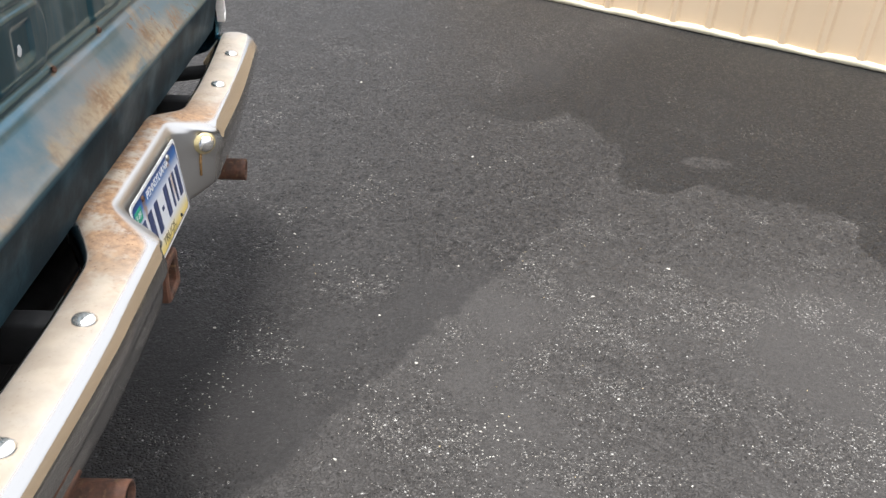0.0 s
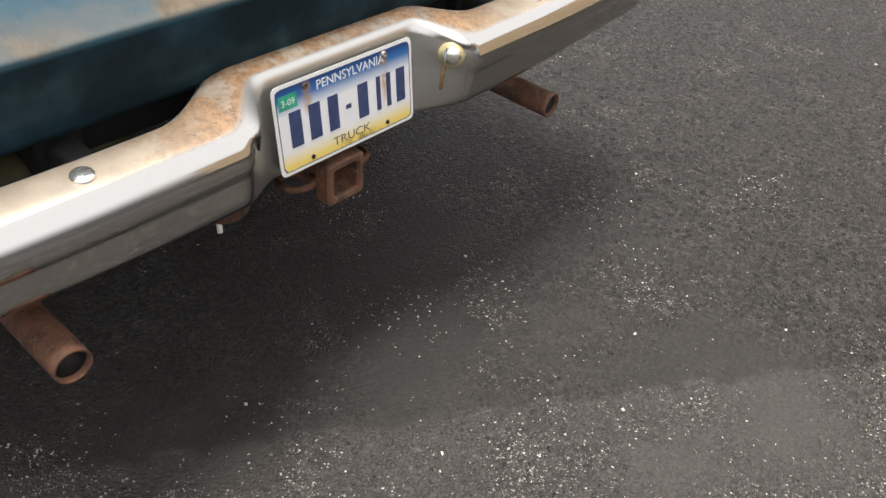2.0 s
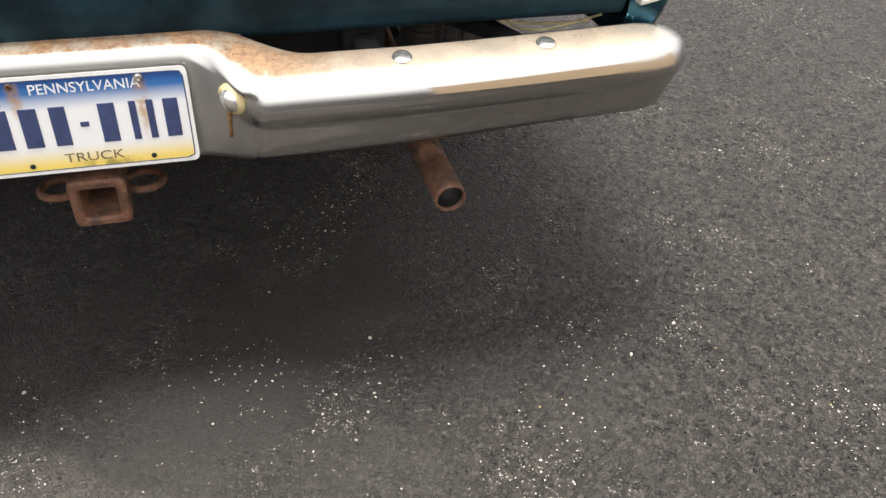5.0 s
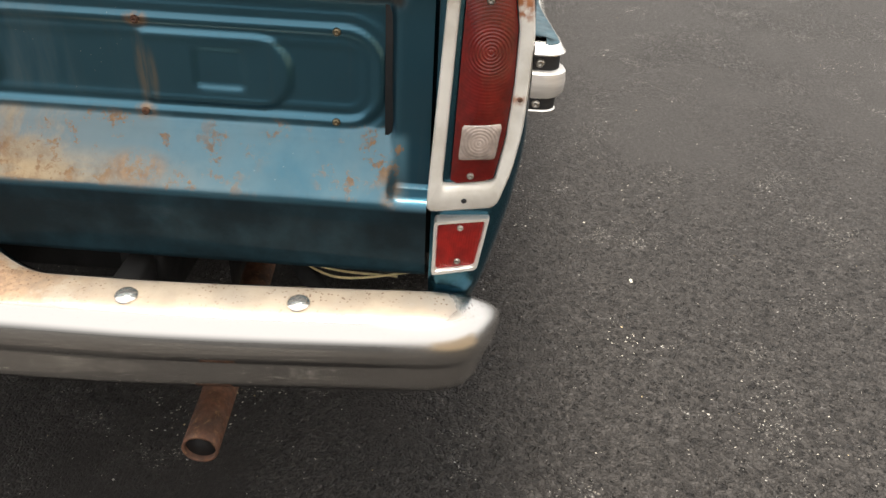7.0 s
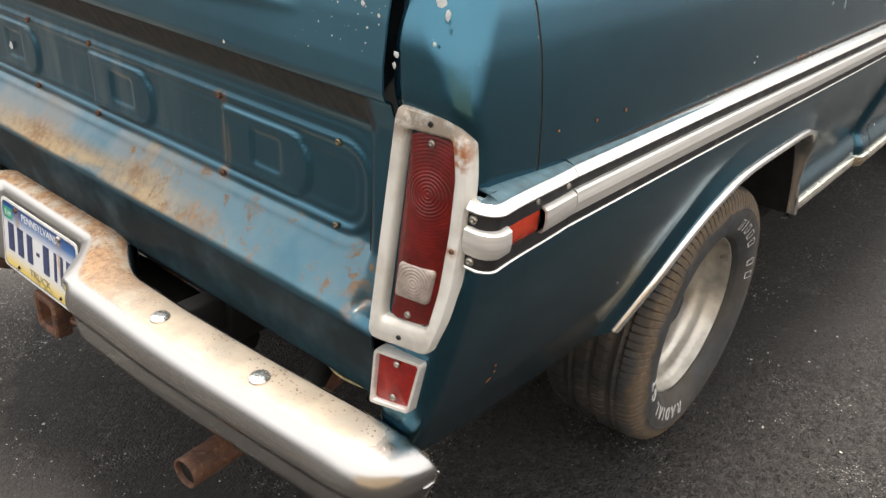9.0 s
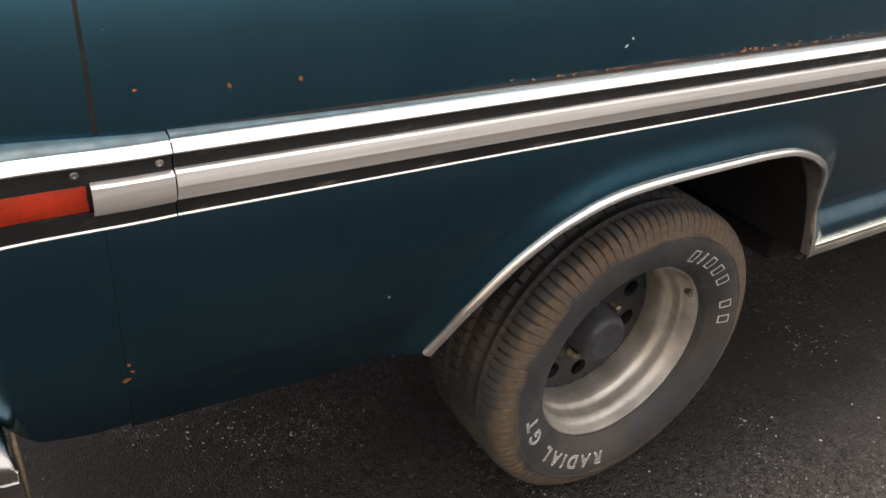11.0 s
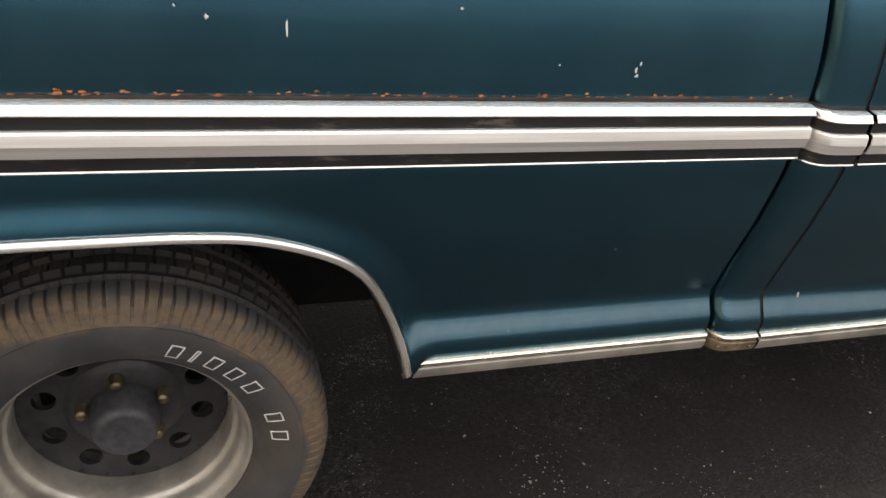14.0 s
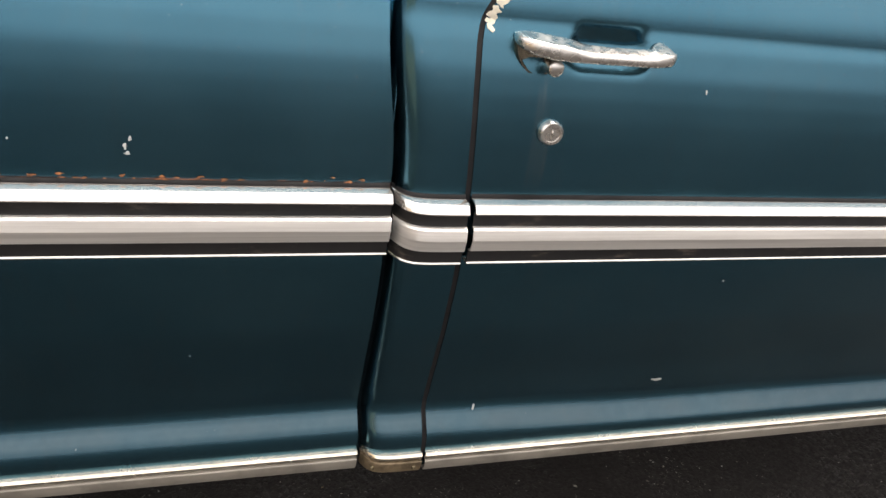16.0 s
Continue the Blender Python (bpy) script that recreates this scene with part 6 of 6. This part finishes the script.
def blot(x, z, size, mat, parent, tall=1.0, name="paint_chip", lift=0.0008, n=9):
    """A small uneven flake on the passenger side."""
    bm = bmesh.new()
    fn = cab_v if x < BED_FRONT else side_v
    c = bm.verts.new((x, fn(x, z) + lift + 0.0006, z))
    vs = []
    for k in range(n):
        a = 2 * math.pi * k / n
        r = 0.62 * size * rng.uniform(0.35, 1.25)
        px, pz = x + r * math.cos(a), z + r * math.sin(a) * tall
        vs.append(bm.verts.new((px, fn(px, pz) + lift, pz)))
    for k in range(n):
        bm.faces.new((c, vs[(k + 1) % n], vs[k]))
    return part(name, bm, mat, parent)


def to_local(x, z):
    return x + 0.042 * z, z - 0.042 * x


for x, z, s, mat, tall in ((-1.614, 1.051, 0.006, CHIP, 1.2), (-1.205, 1.007, 0.005, CHIP, 1.0), (-1.919, 1.058, 0.004, CHIP, 1.0), (-2.178, 0.966, 0.006, CHIP, 1.0), (-2.176, 0.975, 0.004, CHIP, 2.0), (-2.182, 0.983, 0.0035, CHIP, 1.6),
                           (-0.868, 0.682, 0.0035, CHIP, 1.0), (-2.231, 0.655, 0.002, CHIP, 1.0), (-1.215, 1.015, 0.004, CHIP, 1.0), (-1.58, 1.064, 0.0035, CHIP, 1.0), (-2.06, 0.985, 0.002, CHIP, 1.0),
                           (-0.572, 1.046, 0.005, RUST_CHIP, 1.0), (-0.663, 1.036, 0.005, RUST_CHIP, 1.0), (-0.741, 1.031, 0.0055, RUST_CHIP, 1.3), (-0.522, 0.700, 0.009, RUST_CHIP, 1.2), (-0.518, 0.674, 0.011, RUST_CHIP, 0.8), (-0.525, 0.686, 0.006, RUST_CHIP, 1.4)):
    blot(*to_local(x, z), s, mat, SIDE, tall)
blot(*to_local(-1.704, 1.040), 0.0024, CHIP, SIDE, 8.0)
blot(*to_local(-1.701, 1.073), 0.0035, CHIP, SIDE, 1.5)
for x, z, s, tall in ((-3.009, 0.752, 0.003, 1.0), (-2.660, 0.498, 0.004, 2.0), (-2.90, 1.047, 0.003, 2.0)):
    blot(*to_local(x, z), s, CHIP, DOOR, tall)
blot(*to_local(-2.985, 0.520), 0.017, CHIP, DOOR, 0.4)
for k in range(16):
    z = 1.226 + 0.007 * k
    blot(door_edge(z) - 0.008 - rng.uniform(0, 0.003), z, 0.009 + 0.0010 * k, PRIMER, DOOR, 1.0)
for k in range(90):
    x = -0.95 - 1.46 * rng.random() ** 0.7
    blot(x, 1.0275 + 0.006 * rng.random() ** 2.5, rng.uniform(0.002, 0.010), RUST_CHIP, SIDE, rng.uniform(0.2, 0.5), "rust_blister", 0.0012, 8)

POST = [o for o in truck.children if o.name == "corner_post"][0]


def rear_blot(y, z, size, x, parent, mat=CHIP):
    bm = bmesh.new()
    c = bm.verts.new((x + 0.001, y, z))
    vs = [bm.verts.new((x, y + size * rng.uniform(0.5, 1.1) * math.cos(2 * math.pi * k / 9), z + size * rng.uniform(0.5, 1.1) * math.sin(2 * math.pi * k / 9))) for k in range(9)]
    for k in range(9):
        bm.faces.new((c, vs[k], vs[(k + 1) % 9]))
    return part("paint_chip", bm, mat, parent)


for y, z, s in [(0.820, 1.228, 0.0125), (0.828, 1.229, 0.008), (0.812, 1.231, 0.006), (0.838, 1.231, 0.006), (0.846, 1.229, 0.004), (0.824, 1.214, 0.004), (0.852, 1.240, 0.006), (0.812, 1.216, 0.002), (0.845, 1.232, 0.003), (0.850, 1.205, 0.003), (0.835, 1.190, 0.002), (0.805, 1.26, 0.003), (0.575, 1.123, 0.0035), (0.60, 1.22, 0.002), (0.70, 1.255, 0.003)] + [(rng.uniform(0.74, 0.86), rng.uniform(1.15, 1.29), rng.uniform(0.0004, 0.0013)) for k in range(50)]:
    rear_blot(y, z, s, -0.3385 - 0.0004 - 0.17 * max(0.0, z - 1.165) ** 1.05, tailgate)
rear_blot(-0.206, 0.952, 0.010, -0.3935, tailgate)
for y, z, s in ((0.876, 1.168, 0.005), (0.874, 1.156, 0.004), (0.935, 1.235, 0.009), (0.945, 1.222, 0.006), (0.905, 1.25, 0.003), (0.93, 1.19, 0.003)):
    rear_blot(y, z, s, -0.3465, POST)

# ---- loose stones on the asphalt ----
def stone(x, y, r):
    """Corners and faces of one small uneven stone lying on the ground."""
    a, sx, sy, sz = rng.uniform(0, 6.28), rng.uniform(0.7, 1.4), rng.uniform(0.55, 1.0), rng.uniform(0.35, 0.6)
    vs = []
    for lift, radius, turn in ((-0.25, 0.8, 0.0), (0.55, 0.95, 0.5), (0.95, 0.5, 0.2)):
        for k in range(5):
            b = 2 * math.pi * (k + turn) / 5
            px, py = r * sx * radius * rng.uniform(0.8, 1.15) * math.cos(b), r * sy * radius * rng.uniform(0.8, 1.15) * math.sin(b)
            vs.append((x + px * math.cos(a) - py * math.sin(a), y + px * math.sin(a) + py * math.cos(a), r * sz * lift * rng.uniform(0.9, 1.1)))
    fs = [(b * 5 + k, b * 5 + (k + 1) % 5, b * 5 + 5 + (k + 1) % 5, b * 5 + 5 + k) for b in (0, 1) for k in range(5)]
    return vs, fs + [(10, 11, 12, 13, 14)]


def stones(name, places, mat):
    vs, fs = [], []
    for x, y, r in places:
        v, f = stone(x, y, r)
        fs += [tuple(i + len(vs) for i in q) for q in f]
        vs += v
    me = bpy.data.meshes.new(name)
    me.from_pydata(vs, [], fs)
    me.materials.append(mat)
    return new(name, me)


KNOWN = [(-0.299, 1.417, 0.0055), (-0.303, 2.078, 0.0065), (0.046, 1.607, 0.0055), (0.232, 1.952, 0.0055), (0.134, 2.159, 0.0055), (0.487, 3.278, 0.0070), (-0.212, 2.727, 0.0055), (-0.148, 2.597, 0.0055), (-1.879, 3.116, 0.0055), (-1.568, 2.757, 0.0055), (-1.312, 3.053, 0.0080), (0.011, 4.101, 0.0090), (1.054, 2.466, 0.0080), (0.769, 2.291, 0.0055), (-1.851, 2.614, 0.0042), (-2.153, 2.705, 0.0042), (-0.860, 2.151, 0.0042), (-2.226, 2.477, 0.0042), (-0.659, 2.037, 0.0042), (-0.987, 2.254, 0.0042), (-1.922, 2.638, 0.0042), (-2.126, 2.312, 0.0042), (-2.664, 2.276, 0.0042), (-2.726, 2.485, 0.0042), (-2.080, 2.192, 0.0042), (-2.415, 2.344, 0.0042), (-3.214, 2.442, 0.0042), (-3.089, 2.286, 0.0042), (-3.351, 2.259, 0.0042), (-1.966, 2.748, 0.0042), (-1.615, 2.944, 0.0042), (-2.171, 2.768, 0.0042), (-3.147, 3.162, 0.0042)]
for place in KNOWN:
    tagged(stones("pebble", [place], STONE), "small pale pebble lying on asphalt", "pebble", "loose pebbles")
CLUSTERS = [(-0.21, 2.52), (-0.82, 2.13), (-0.66, 1.97), (-0.24, 1.81), (0.07, 2.34), (-0.24, 1.25), (-0.8, 2.14), (-0.21, 2.54), (-0.75, 3.47), (0.09, 2.94), (-0.0, 2.38), (-0.26, 1.82), (-0.66, 1.98), (-0.76, 3.21), (-0.23, 2.59), (0.05, 2.99), (-0.41, 1.13), (0.13, 1.74), (-0.17, 2.52), (0.1, 2.95), (0.59, 2.46), (0.37, 1.7), (-0.77, 2.08), (-0.87, 2.14), (-2.29, 2.45), (-1.56, 2.67), (-2.59, 2.56), (-2.27, 2.48), (-0.84, 2.13), (-2.22, 2.47), (-2.45, 2.21), (-2.7, 2.54)]
CLUSTERS += [(rng.uniform(-3.5, 2.5), rng.uniform(-0.4, 5.0)) for k in range(26)]
for mat, count, name in ((STONE, 2600, "pale_grit"), (STONE_TAN, 260, "tan_grit")):
    places = []
    for k in range(count):
        pick = rng.random()
        if pick < 0.55:
            cx, cy = rng.choice(CLUSTERS)
            x, y, r = rng.gauss(cx, 0.055), rng.gauss(cy, 0.055), 0.0009 + 0.0022 * rng.random() ** 2.0
        elif pick < 0.70:
            y = rng.uniform(0.2, 3.0)
            x, r = (0.565 * y - 0.93) / 0.825 + abs(rng.gauss(0, 0.55)), 0.0009 + 0.0018 * rng.random() ** 2.0
        else:
            x, y, r = rng.uniform(-4.5, 3.0), rng.uniform(-0.5, 5.2), 0.0010 + 0.0034 * rng.random() ** 2.6
        places.append((x, y, r))
    tagged(stones(name, places, mat), "scattered pale grit on asphalt", "grit", kind="stuff")
